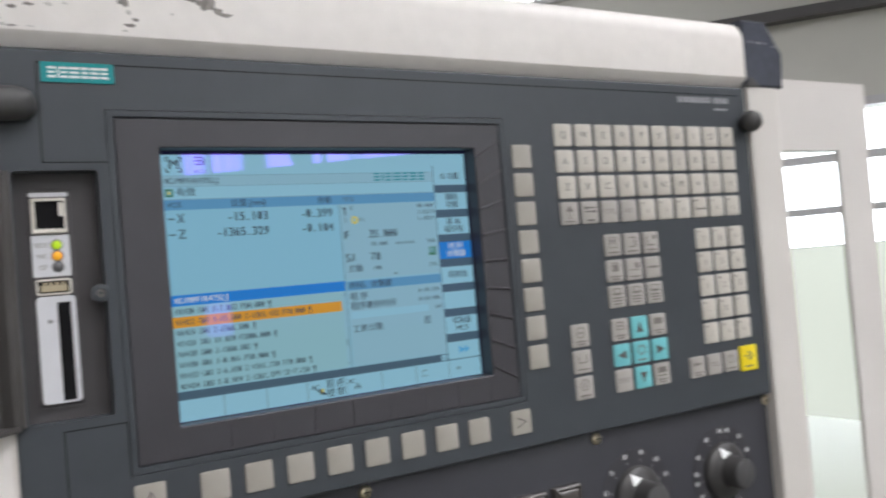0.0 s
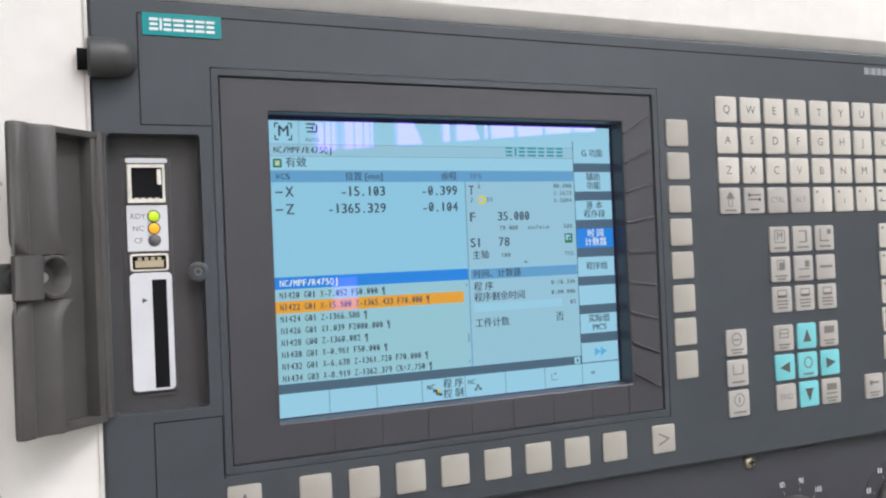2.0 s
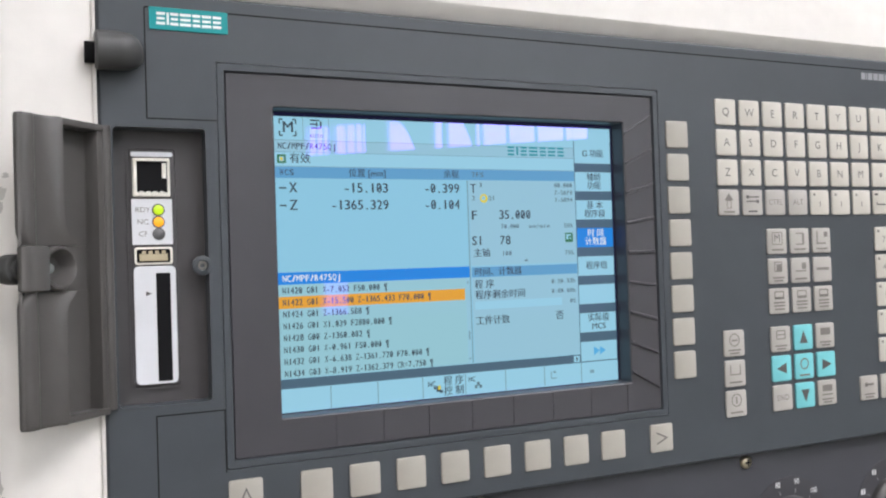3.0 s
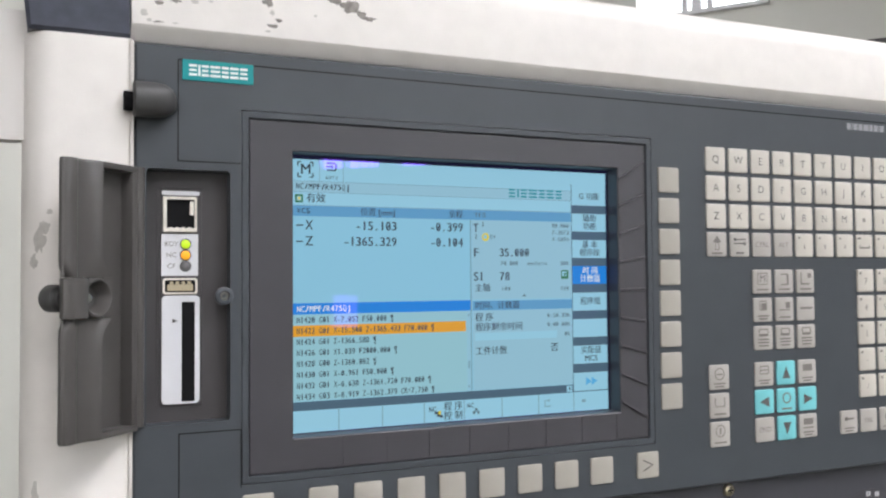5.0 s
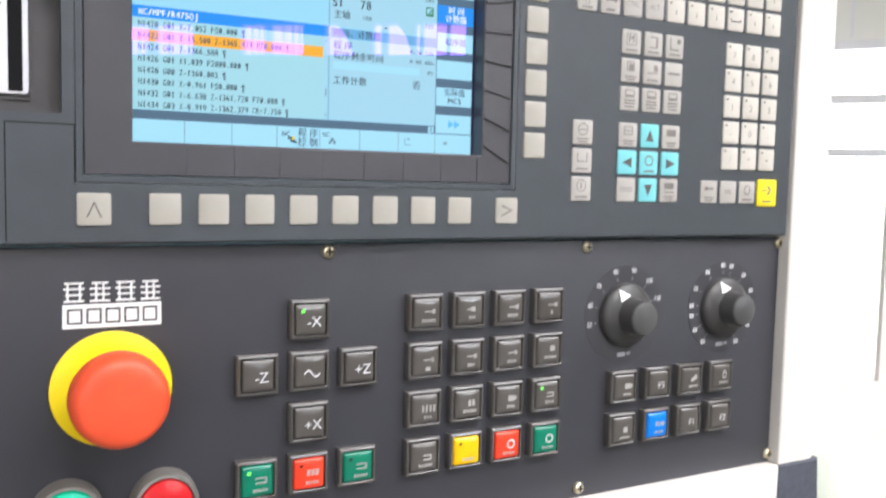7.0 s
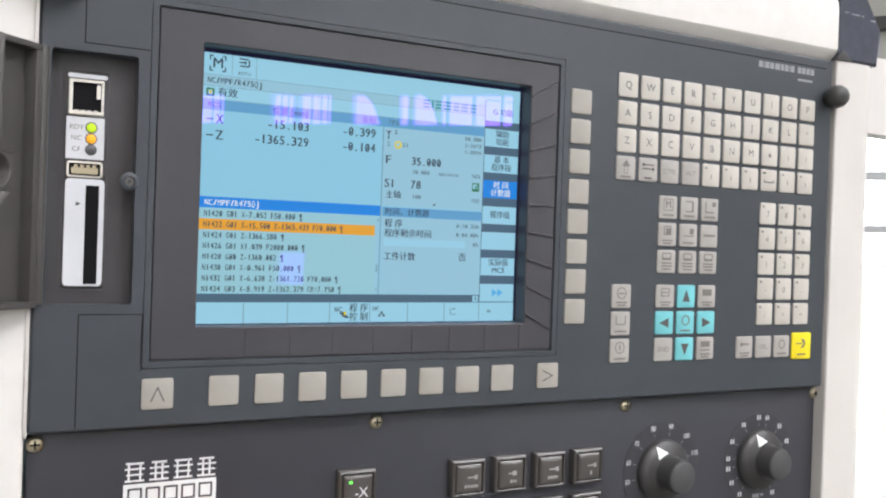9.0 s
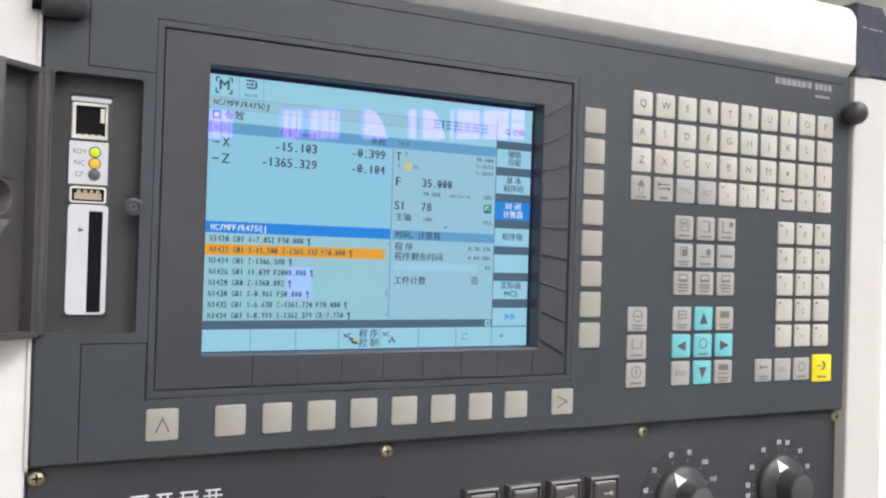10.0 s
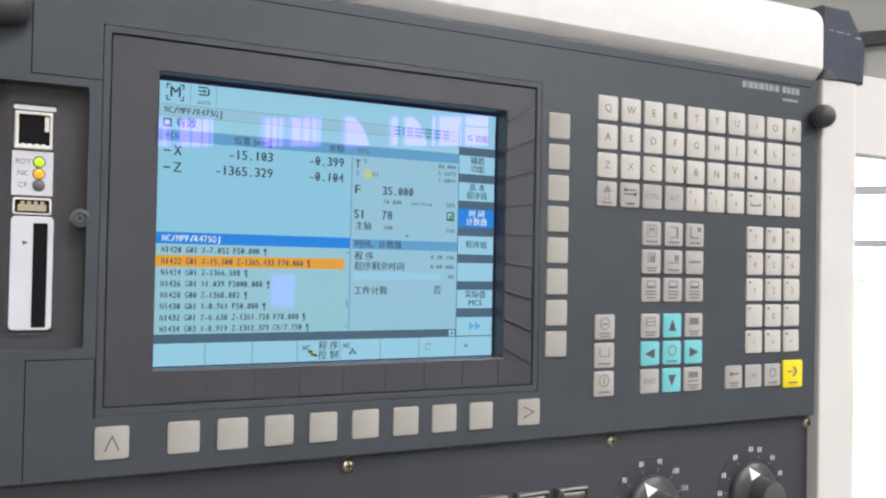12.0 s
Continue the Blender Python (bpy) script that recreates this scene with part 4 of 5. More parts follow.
shell = flap_loft(middle, -8.2, 8.2)
for z0, z1 in ((-E - 0.6, -8.2), (8.2, E - 0.6)):
    me = bpy.data.meshes.new("half")
    half = flap_loft(outer, z0, z1)
    half.to_mesh(me)
    half.free()
    shell.from_mesh(me)
    bpy.data.meshes.remove(me)
shell = flap_part("shell", shell, M_LID, flap)
ENDS = {-1: -E - 1.2, 1: E - 0.2}
for sgn in (-1, 1):
    bm = bmesh.new()
    box(bm, 3.2, 24.0, -4.8, 2.0, *sorted((ENDS[sgn], ENDS[sgn] - sgn * 2.6)))
    flap_part("rim", bevelled(bm, 0.0006, 2), M_LID, flap, smooth=True)
    # raised band along the free edge, in two halves beside the thumbscrew; its inner edge swings round the screw well
    rings = []
    for z in (8.2, 9.4, 10.8, 12.6, 15, 19, 26, 36, abs(ENDS[sgn]) - 1.2, abs(ENDS[sgn]) - 0.4, abs(ENDS[sgn])):
        swing = 6.2 * math.exp(-((z - 6.0) / 5.5) ** 2)
        end = max(0.0, z - abs(ENDS[sgn]) + 1.2) / 1.2
        tuck = 2.6 * math.exp(-((z - 7.5) / 3.0) ** 2)
        band = ((24.4 - swing, -4.8), (24.0 - swing, 2.2), (24.5 - swing, 2.9), (25.4 - swing, 2.8), (26.6 - swing * 0.8, 1.9), (29.0 - swing * 0.4, 0.7),
                (32.4, 0.1), (35.0, 0.1), (35.8, 0.7), (38.2 - tuck * 0.5, 0.5), (39.8 - tuck, -0.2), (40.8 - tuck, -1.8), (40.9 - tuck, -3.2), (39.4 - tuck, -5.0))
        rings.append([Vector(((x + (0.3 * end ** 2 if x < 30 else -0.5 * end ** 2)) / 1000, (y - (0.7 * end ** 2 if y > 0 else 0)) / 1000, sgn * z / 1000)) for x, y in band])
    flap_part("raised_band", loft(bmesh.new(), rings), M_LID, flap, smooth=True)
bm = bmesh.new()
box(bm, 3.4, 6.6, -4.8, 1.6, -E + 0.6, E - 0.6)
flap_part("inner_rib", bevelled(bm, 0.0006, 2), M_LID, flap, smooth=True)


def flap_round(profile, x, n=28):
    return loft(bmesh.new(), [[Vector(((x + r * math.cos(a)) / 1000, y / 1000, r * math.sin(a) / 1000)) for a in [2 * math.pi * i / n for i in range(n)]] for r, y in profile])


bm = loft(bmesh.new(), [[Vector((2.9 * math.cos(a) / 1000 + 0.0005, (-1.2 + 2.9 * math.sin(a)) / 1000, z / 1000)) for a in [2 * math.pi * i / 16 for i in range(16)]] for z in (-E, E)])
flap_part("hinge_barrel", bm, M_LID, flap, smooth=True)
well = flap_round(((8.2, -4.8), (8.1, 1.8), (7.6, 2.7), (6.9, 2.7), (6.4, 2.0), (5.8, -0.4), (4.2, -3.0), (0.1, -4.2)), 26.4)
flap_part("thumbscrew_well", well, M_LID, flap, smooth=True)
tip = flap_round(((1.9, -3.0), (1.9, 0.2), (1.5, 0.9), (0.1, 1.1)), 29.6, 16)
flap_part("screw_tip", tip, M_METAL, flap, "bright metal screw tip", smooth=True)
block = ((31.5, -5.6), (31.5, 2.2), (32.2, 3.0), (34.0, 3.3), (36.8, 3.0), (39.4, 1.6), (40.8, -0.8), (40.4, -3.0), (39.0, -4.8), (37.0, -5.8))
bm = loft(bmesh.new(), [[Vector(((36 + (x - 36) * k) / 1000, (-1 + (y + 1) * k) / 1000, z / 1000)) for x, y in block] for z, k in ((-8.0, 0.9), (-7.5, 1.0), (7.5, 1.0), (8.0, 0.9))])
flap_part("catch_block", bm, M_LID, flap, smooth=True)
flap_part("thumbscrew_knob", flap_round(((3.6, -5.0), (3.6, -6.8), (5.0, -7.2), (5.4, -8.0), (5.4, -12.2), (4.8, -13.2), (3.2, -13.7), (0.2, -13.8)), 36.5), M_RUBBER, flap, "dark rubber thumbscrew knob", smooth=True)

# rubber stops at the upper corners
stop = thing("rubber_stop", mm(12, FACE, 200), "dark grey rounded rubber stop on the panel edge", "rubber stop", "rubber stops of the panel")
bm = bmesh.new()
rings = []
for x, r in ((0.4, 6.9), (1.2, 7.5), (9, 7.5), (13.4, 6.9), (16.4, 5.3), (18.2, 2.9), (18.8, 0.05)):
    rings.append([mm(2 + x, -6 - FACE * 0 - r * 0.85 + r * 0.9 * math.cos(a) - 1.2, 197.8 + r * math.sin(a)) for a in [2 * math.pi * i / 28 for i in range(28)]])
part("cushion", loft(bm, rings), M_RUBBER, stop, smooth=True)
bm = bmesh.new()
rings = [[mm(x, -11 + 3.2 * math.cos(a), 197.2 + 4.2 * math.sin(a)) for a in [2 * math.pi * i / 20 for i in range(20)]] for x in (-1.2, 2.8)]
part("pin", loft(bm, rings), M_DARK, stop, smooth=True)
stop2 = thing("rubber_stop", mm(484, FACE, 200), "dark grey rounded rubber stop on the panel edge", "rubber stop", "rubber stops of the panel")
prof = [(5.0, 0), (5.2, -1.6), (7.0, -3.4), (7.7, -6.4), (7.2, -9.8), (5.4, -12.6), (2.6, -14.0), (0.05, -14.4)]
part("cushion", turned(prof, 28), M_RUBBER, stop2, at=mm(482.8, FACE, 198.4), smooth=True)

# ---- what the screen shows ----
screen = part("display", slab(sw + 4, sh + 8, 0.5, 0.3, 0.05), D_BACK, panel, "lit pale blue liquid-crystal screen with program lines", at=mm(sx_, SCR + 0.5, sz_))
LIT_T, LIT_R, LIT_B = 1.9, 173.3, 129.8          # the lit area inside its dark border


def sx(u):
    return SX0 + u


def sz(v):
    return SZ1 - v


def field(u0, u1, v0, v1, mat, level=1, name="screen_field"):
    bm = bmesh.new()
    box(bm, -(u1 - u0) / 2, (u1 - u0) / 2, -0.04 * level, 0.02, -(v1 - v0) / 2, (v1 - v0) / 2)
    return part(name, bm, mat, screen, at=mm(sx((u0 + u1) / 2), SCR, sz((v0 + v1) / 2)))


def words(text, u, v, size, mat=None, align="LEFT", wide=1.0, level=3):
    return part("screen_text", lettering(text, size, align, wide, 0.05), mat or D_TEXT, screen, at=mm(sx(u), SCR - 0.04 * level, sz(v)))


def mono(text, u, v, size, pitch, mat=None, right=False):
    """Evenly pitched characters from u on, or up to u."""
    return part("screen_text", mono_lettering(text, size, pitch), mat or D_TEXT, screen, at=mm(sx(u - (pitch * len(text) if right else 0)), SCR - 0.12, sz(v)))


def mark(rects, u, v, mat, level=2):
    return part("screen_mark", bars(rects, 0, 0.02), mat, screen, at=mm(sx(u), SCR - 0.04 * level, sz(v)))


field(-1.5, 151, 0, 12.0, D_KEY)
field(-1.5, 151, 12.3, 17.2, D_BACK2)
field(-1.5, 151, 17.5, 23.4, D_KEY)
field(-1.5, 151, 23.8, 28.7, D_HEAD)
field(92.0, 151, 28.9, 69.4, D_BACK2)
field(-1.5, 91.0, 69.6, 74.8, D_BLUE)
field(-1.5, 89.0, 75.0, 115.2, D_LIST)
field(-1.5, 88.2, 80.0, 85.2, D_ORANGE, 2)
field(92.2, 151, 70.1, 74.9, D_HEAD)
field(92.2, 151, 75.1, 115.2, D_BACK2)
field(91.0, 91.6, 29, 115.2, D_LINE)
field(-1.5, 151.2, 115.5, 119.6, D_SLATE)
field(147.2, 150.6, 116.0, 119.2, D_KEY, 2)
mark([(0, 0, 0.5, 1.8), (0.5, 0, 0.5, 1.0)], 148.8, 117.6, D_TEXT, 3)
field(-1.5, LIT_R, 119.8, LIT_B, D_KEY)
for u in (21.4, 43.3, 65.2, 87.0, 108.4, 130.0, 151.4):
    field(u - 0.22, u + 0.22, 119.8, LIT_B, D_LINE, 2)
for v in (12.15, 17.35, 23.6):
    field(-1.5, 151, v - 0.12, v + 0.12, D_LINE, 2)
for u in (12.3, 24.0):
    field(u - 0.12, u + 0.12, 2, 12, D_LINE, 2)
# dark border of the glass
field(-3, sw + 3.5, -3.8, LIT_T, D_EDGE, 5, "screen_edge")
field(LIT_R, sw + 3.5, LIT_T, LIT_B, D_EDGE, 5, "screen_edge")
field(-3, sw + 3.5, LIT_B, sh + 3.6, D_EDGE, 5, "screen_edge")
# softkey column
field(151.2, LIT_R, LIT_T, 119.6, D_SLATE)
field(151.2, LIT_R, LIT_T, 8.6, D_KEY, 2)
SOFT = [10.0, 24.1, 38.3, 52.3, 66.6, 80.8, 95.0, 109.4]
for i, v0 in enumerate(SOFT):
    field(151.6, LIT_R - 0.2, v0 - (2.0 if i == 0 else 0), v0 + 9.7, D_BLUE if i == 3 else D_KEY, 2)
texts = [(0, ["G 功能"]), (1, ["辅助", "功能"]), (2, ["基 本", "程序段"]), (3, ["时 间", "计数器"]), (4, ["程序组"]), (6, ["实际值", "MCS"])]
for i, lines in texts:
    for j, tx in enumerate(lines):
        words(tx, 162.6, SOFT[i] + (4.8 if len(lines) == 1 else 2.7 + 4.3 * j), 3.0, D_WHITE if i == 3 else D_TEXT, "CENTER")
for du in (0, 3.6):
    part("screen_mark", shape2d([(-2 + du, 2.2), (-2 + du, -2.2), (1.6 + du, 0)], 0, 0.02), D_LBLUE, screen, at=mm(sx(161.2), SCR - 0.12, sz(114.2)))
# head of the screen: mode sign between corner brackets, channel sign, program path
for a in (-1, 1):
    for b in (-1, 1):
        mark([(a * 2.9, b * 3.5, 1.6, 0.6), (a * 3.6, b * 2.6, 0.6, 2.2)], 5.5, 6.7, D_TEXT)
words("M", 5.5, 6.7, 4.8, align="CENTER")
mark([(-0.4, 2.2, 4.2, 0.7), (0, -1.2, 4.4, 0.7), (2.2, 0.5, 0.8, 2.8), (-1.2, 0.5, 3.0, 0.6), (0.4, 0.5, 0.8, 1.6)], 18.2, 5.4, D_TEXT)
mono("AUTO", 15.0, 10.2, 1.6, 1.6, D_TEXT_DIM)
mono("NC/MPF/R475QJ", 0.8, 14.8, 2.8, 2.03)
mark([(0, 0, 3.8, 3.8)], 2.4, 20.4, D_GREEN)
mark([(0, 0, 2.2, 2.2)], 2.4, 20.4, D_LIST, 3)
mark([(0, 0, 1.0, 1.4)], 2.4, 20.4, D_YELLOW, 4)
words("有效", 5.8, 20.3, 3.3)
# maker's word as plain teal bars
for i, wd in enumerate((3.6, 1.0, 3.4, 4.8, 3.4, 4.2, 3.6)):
    u = 113.6 + sum((3.6, 1.0, 3.4, 4.8, 3.4, 4.2, 3.6)[:i]) + 1.3 * i + wd / 2
    mark([(0, 0, wd, 4.2)] if i == 1 else [(0, 1.75, wd, 0.9), (0, 0, wd, 0.9), (0, -1.75, wd, 0.9)], u, 14.3, D_TEAL)
mono("WCS", 1.2, 26.3, 2.5, 2.2)
words("位置 [mm]", 50.4, 26.3, 2.8, align="RIGHT")
words("余程", 87.0, 26.3, 2.8, align="RIGHT")
mono("TFS", 93.6, 26.3, 2.3, 2.2, D_TEXT_DIM)
for row, (ax, a, b) in enumerate((("X", "-15.103", "-0.399"), ("Z", "-1365.329", "-0.104"))):
    v = 33.0 + 7.6 * row
    mono(ax, 5.0, v, 4.5, 4.4)
    mark([(0, 0, 3.2, 0.65)], 2.6, v, D_TEXT)
    mono(a, 51.4, v, 4.3, 3.05, right=True)
    mono(b, 87.2, v, 4.3, 3.05, right=True)
mono("T", 92.6, 33.0, 4.4, 3.4)
mono("2", 97.6, 31.0, 2.0, 1.6)
mono("2", 93.4, 37.4, 2.2, 1.8, D_TEXT_DIM)
part("screen_mark", turned([(2.1, 0), (2.1, -0.02), (0.05, -0.02)], 20), D_YELLOW, screen, at=mm(sx(99.8), SCR - 0.08, sz(37.4)))
part("screen_mark", turned([(1.1, 0), (1.1, -0.02), (0.05, -0.02)], 16), D_LIST, screen, at=mm(sx(99.6), SCR - 0.12, sz(37.3)))
mono("D1", 102.3, 37.4, 2.2, 1.8, D_TEXT_DIM)
for i, tx in enumerate(("80.000", "Z-2673", "X-5894")):
    mono(tx, 149.6, 31.0 + 3.6 * i, 2.1, 1.75, D_TEXT_DIM, True)
mono("F", 92.8, 45.6, 4.3, 3.4)
mono("35.000", 107.6, 45.5, 4.2, 2.95)
mono("70.000", 108.4, 51.0, 2.1, 1.7, D_TEXT_DIM)
mono("mm/min", 124.0, 51.0, 2.0, 2.0, D_TEXT_DIM)
mono("50%", 149.4, 51.0, 2.1, 1.8, D_TEXT_DIM, True)
mono("S1", 92.6, 57.8, 4.3, 3.1)
mono("78", 107.6, 57.8, 4.3, 3.1)
words("主轴", 93.4, 63.6, 3.1)
mono("100", 108.6, 64.0, 2.1, 1.8, D_TEXT_DIM)
mono("75%", 149.4, 64.4, 2.1, 1.8, D_TEXT_DIM, True)
part("screen_mark", shape2d([(-1.2, -0.4), (1.2, -0.4), (0, 0.7)], 0, 0.02), D_TEXT_DIM, screen, at=mm(sx(122), SCR - 0.12, sz(67.6)))
mark([(0, 0, 4.4, 4.6)], 146.8, 56.8, D_GREEN)
mark([(-0.2, 0.3, 2.8, 2.6)], 146.8, 56.8, D_KEY, 3)
mark([(0, -0.4, 0.8, 2.0), (0.6, 0.4, 1.4, 0.7)], 146.8, 56.8, D_GREEN, 4)
words("时间、计数器", 93.4, 72.6, 3.0)
words("程 序", 93.4, 78.6, 3.2)
mono("0:20.33h", 149.6, 78.4, 2.1, 1.75, D_TEXT_DIM, True)
words("程序剩余时间", 93.4, 83.6, 3.2)
mono("0:00.00h", 149.6, 83.2, 2.1, 1.75, D_TEXT_DIM, True)
field(93.4, 141.5, 86.4, 90.2, D_KEY, 2)
mono("0%", 149.6, 88.4, 2.1, 1.8, D_TEXT_DIM, True)
words("工件计数", 93.4, 95.8, 3.2)
words("否", 137.4, 95.4, 3.4)
# program lines
mono("NC/MPF/R475QJ", 1.2, 72.4, 2.8, 2.03, D_WHITE)
LINES = ["N1420 G01 X-7.052 F50.000 ¶", "N1422 G01 X-15.500 Z-1365.433 F70.000 ¶", "N1424 G01 Z-1366.588 ¶", "N1426 G01 X1.039 F2000.000 ¶",
         "N1428 G00 Z-1360.082 ¶", "N1430 G01 X-0.961 F50.000 ¶", "N1432 G01 X-6.638 Z-1361.720 F70.000 ¶", "N1434 G03 X-8.919 Z-1362.379 CR=7.750 ¶"]
for i, tx in enumerate(LINES):
    mono(tx, 1.0, 77.6 + 5.1 * i, 2.75, 1.79)
field(89.2, 90.6, 75.2, 115.2, D_BACK2, 1)
for v0, v1 in ((100, 104), (112.4, 113.4), (76.6, 77.6)):
    field(89.5, 90.3, v0, v1, D_LINE, 2)
mono("NC", 67.6, 123.4, 2.5, 2.1)
mark([(0, 0, 2.2, 2.6), (-1.8, 0.6, 1.2, 1.2), (1.4, -1.2, 1.6, 1.2)], 73.0, 125.8, D_TEXT, 3)
mark([(0, 0, 1.2, 1.8)], 73.4, 125.2, D_YELLOW, 4)
words("程 序", 80.8, 122.6, 3.2, align="CENTER")
words("控 制", 80.8, 127.2, 3.2, align="CENTER")
mono("NC", 88.4, 122.8, 2.2, 2.0)
mark([(0, 0.8, 1.4, 1.2), (-1.2, -0.8, 1.2, 1.4), (1.2, -0.8, 1.2, 1.4), (0, -0.2, 2.6, 0.5)], 93.6, 125.6, D_TEXT_DIM, 3)
mark([(-1.2, 0, 0.5, 3.6), (0.6, -1.6, 3, 0.5), (0.8, 1.4, 1.6, 1.0)], 135.0, 124.4, D_LINE, 3)
mark([(0, 0, 2.4, 1.6)], 157.6, 124.4, D_LINE, 3)

# ---- machine control panel ----
MX0, MX1, MZ0, MZ1 = 3.6, 497.5, -152.0, 3.6
mcp = thing("machine_control_panel", mm(250, 3, MZ0), "dark blue-grey machine control panel with push keys", "control panel")
bm = slab(MX1 - MX0, MZ1 - MZ0, 3.0, 1.0, 0.3, (MX0 + MX1) / 2, (MZ0 + MZ1) / 2, 3.0)
bm.transform(Matrix.Translation((0, 0, JOINT)))
part("plate", bm, M_PLATE, mcp, smooth=True)
# maker's sign: four white blocks over a white plate with dark blocks
for i in range(4):
    x = 48.4 + 10.7 * i
    rects = [(0, 3.9, 7.8 - i % 2, 0.9), (0, 1.4, 8.6, 0.8), (0, -1.2, 7.2 + i % 2, 0.8), (0, -4.0, 8.4, 0.9), (-2.6 + i % 2, 0.2, 0.9, 8.4), (2.4 - i % 2, -0.4, 0.9, 7.4)]
    for rect in rects:
        part("sign_mark", bars([rect]), M_BADGE_WHITE, mcp, at=mm(x, 0, -16.2))
sign = part("sign_plate", slab(41.6, 10.6, 0.2, 0.3, 0.1), M_BADGE_WHITE, mcp, "white sign plate with dark marks", at=mm(64.4, 0, -26.9))
for i in range(5):
    part("sign_mark", ring_line(6.4, 6.9, 0.4, 0.9, 0, 0.06), M_PLATE, sign, at=mm(48.6 + 7.9 * i, -0.24, -26.9))
# screws
SCREW = finish(loft(bmesh.new(), [disc(3.6, 0, 20), disc(3.6, -0.8, 20), disc(3.0, -1.8, 20), disc(1.8, -2.4, 20), disc(0.05, -2.5, 20)]), "screw", True)
SCREW.materials.append(M_BRASS)
cross = bmesh.new()
box(cross, -2.0, 2.0, -2.62, -2.2, -0.4, 0.4)
box(cross, -0.4, 0.4, -2.62, -2.2, -2.0, -0.4)
box(cross, -0.4, 0.4, -2.62, -2.2, 0.4, 2.0)
CROSS = finish(cross, "cross_recess")
CROSS.materials.append(M_DARK)
for x in (6.8, 165.7, 326.4, 487.2):
    for z in (-0.4, -144.8):
        s = part("screw", SCREW, M_BRASS, mcp, "yellow zinc cross-head screw", at=mm(x, 0, z))
        part("cross_recess", CROSS, M_DARK, s, at=mm(x, 0, z))

CASE = finish(loft(bmesh.new(), [rrect(20.8, 20.2, 1.0, 0), rrect(20.8, 20.2, 1.0, -2.6), rrect(20.6, 20.0, 1.0, -4.0), rrect(20.1, 19.5, 1.0, -4.8), rrect(19.0, 18.4, 0.9, -5.3), rrect(17.5, 16.9, 0.8, -5.4), rrect(17.1, 16.5, 0.8, -5.2), rrect(16.8, 16.2, 0.8, -2.8)], caps=True), "key_housing", True)
CASE.materials.append(M_KEYCASE)
CAP = finish(loft(bmesh.new(), [rrect(15.6, 15.2, 0.8, -2.6), rrect(15.6, 15.2, 0.8, -4.7), rrect(15.2, 14.8, 0.9, -5.3), rrect(14.2, 13.8, 1.2, -5.75), rrect(12.4, 12.0, 1.8, -6.05), rrect(9.0, 8.8, 2.4, -6.3), rrect(4.4, 4.4, 1.8, -6.42), rrect(1, 1, 0.4, -6.45)]), "cap", True)
CAP.materials.append(M_CAP_DARK)


def dashes(rects):
    """The wide low bar of a legend broken up into letter-sized dashes."""
    out = []
    for cx, cz, w, h in rects:
        if cz > -3 or w < 4:
            out.append((cx, cz, w, h))
            continue
        n = max(3, round(w / 1.5))
        for i in range(n):
            out.append((cx - w / 2 + w * (i + 0.5) / n, cz, w / n * 0.62, h * (0.85 if i % 3 else 1.0)))
    return out


def push_key(x, z, mat=None, legend=None, text=None, lit=False, dot=False):
    mat = mat or M_CAP_DARK
    k = part("push_key", CASE, M_KEYCASE, mcp, at=mm(x, 0, z))
    c = part("cap", CAP, mat, k, at=mm(x, 0, z))
    ink = M_PRINT if text else M_PRINT_KEY
    if text:
        part("legend", lettering(text, 5.0 if len(text) == 2 and text[0] in "+-" else 4.0), ink, k, at=mm(x + 1.4, -6.48, z - 1.2))
    if legend:
        part("legend", bars(dashes(legend)), ink, k, at=mm(x, -6.46, z))
    if lit or dot:
        part("key_light", bars([(-4.4, 4.4, 1.8, 1.4)]), M_LED_KEY if lit else M_DARK, k, at=mm(x, -6.46, z))
    return k


COL = [129.0, 155.2, 181.4]
ROW = [-33.2, -58.8, -84.5, -110.3]
push_key(COL[1], ROW[0], text="-X", lit=True)
push_key(COL[0], ROW[1], text="-Z")
k = push_key(COL[1], ROW[1])
part("legend", shape2d([(-4 + 0.8 * i, 1.6 * math.sin(i * 0.628) + 0.4) for i in range(11)] + [(4 - 0.8 * i, 1.6 * math.sin((10 - i) * 0.628) - 0.5) for i in range(11)]), M_PRINT, k, at=mm(COL[1] + 0.6, -6.48, ROW[1] - 1.0))
push_key(COL[2], ROW[1], text="+Z")
push_key(COL[1], ROW[2], text="+X")
ARROW = [(1.4, 1.6, 5.4, 0.8), (1.4, -0.8, 5.4, 0.8), (4.0, 0.4, 0.9, 3.0), (1.2, -4.4, 7.6, 1.6)]
push_key(COL[0], ROW[3], M_CAP_GREEN, ARROW, lit=True)
push_key(COL[1], ROW[3], M_CAP_RED, [(-0.6, 0.8, 1.6, 3.0), (1.6, 0.8, 1.6, 3.0), (3.8, 0.8, 1.6, 3.0), (1.2, -4.2, 7.0, 1.6)], dot=True)
push_key(COL[2], ROW[3], M_CAP_GREEN, ARROW, dot=True)
GX = [219.2 + 26.2 * i for i in range(4)]
FLASH = [(1.0, 0.8, 5.6, 0.8), (3.4, 0.8, 1.8, 2.4)]
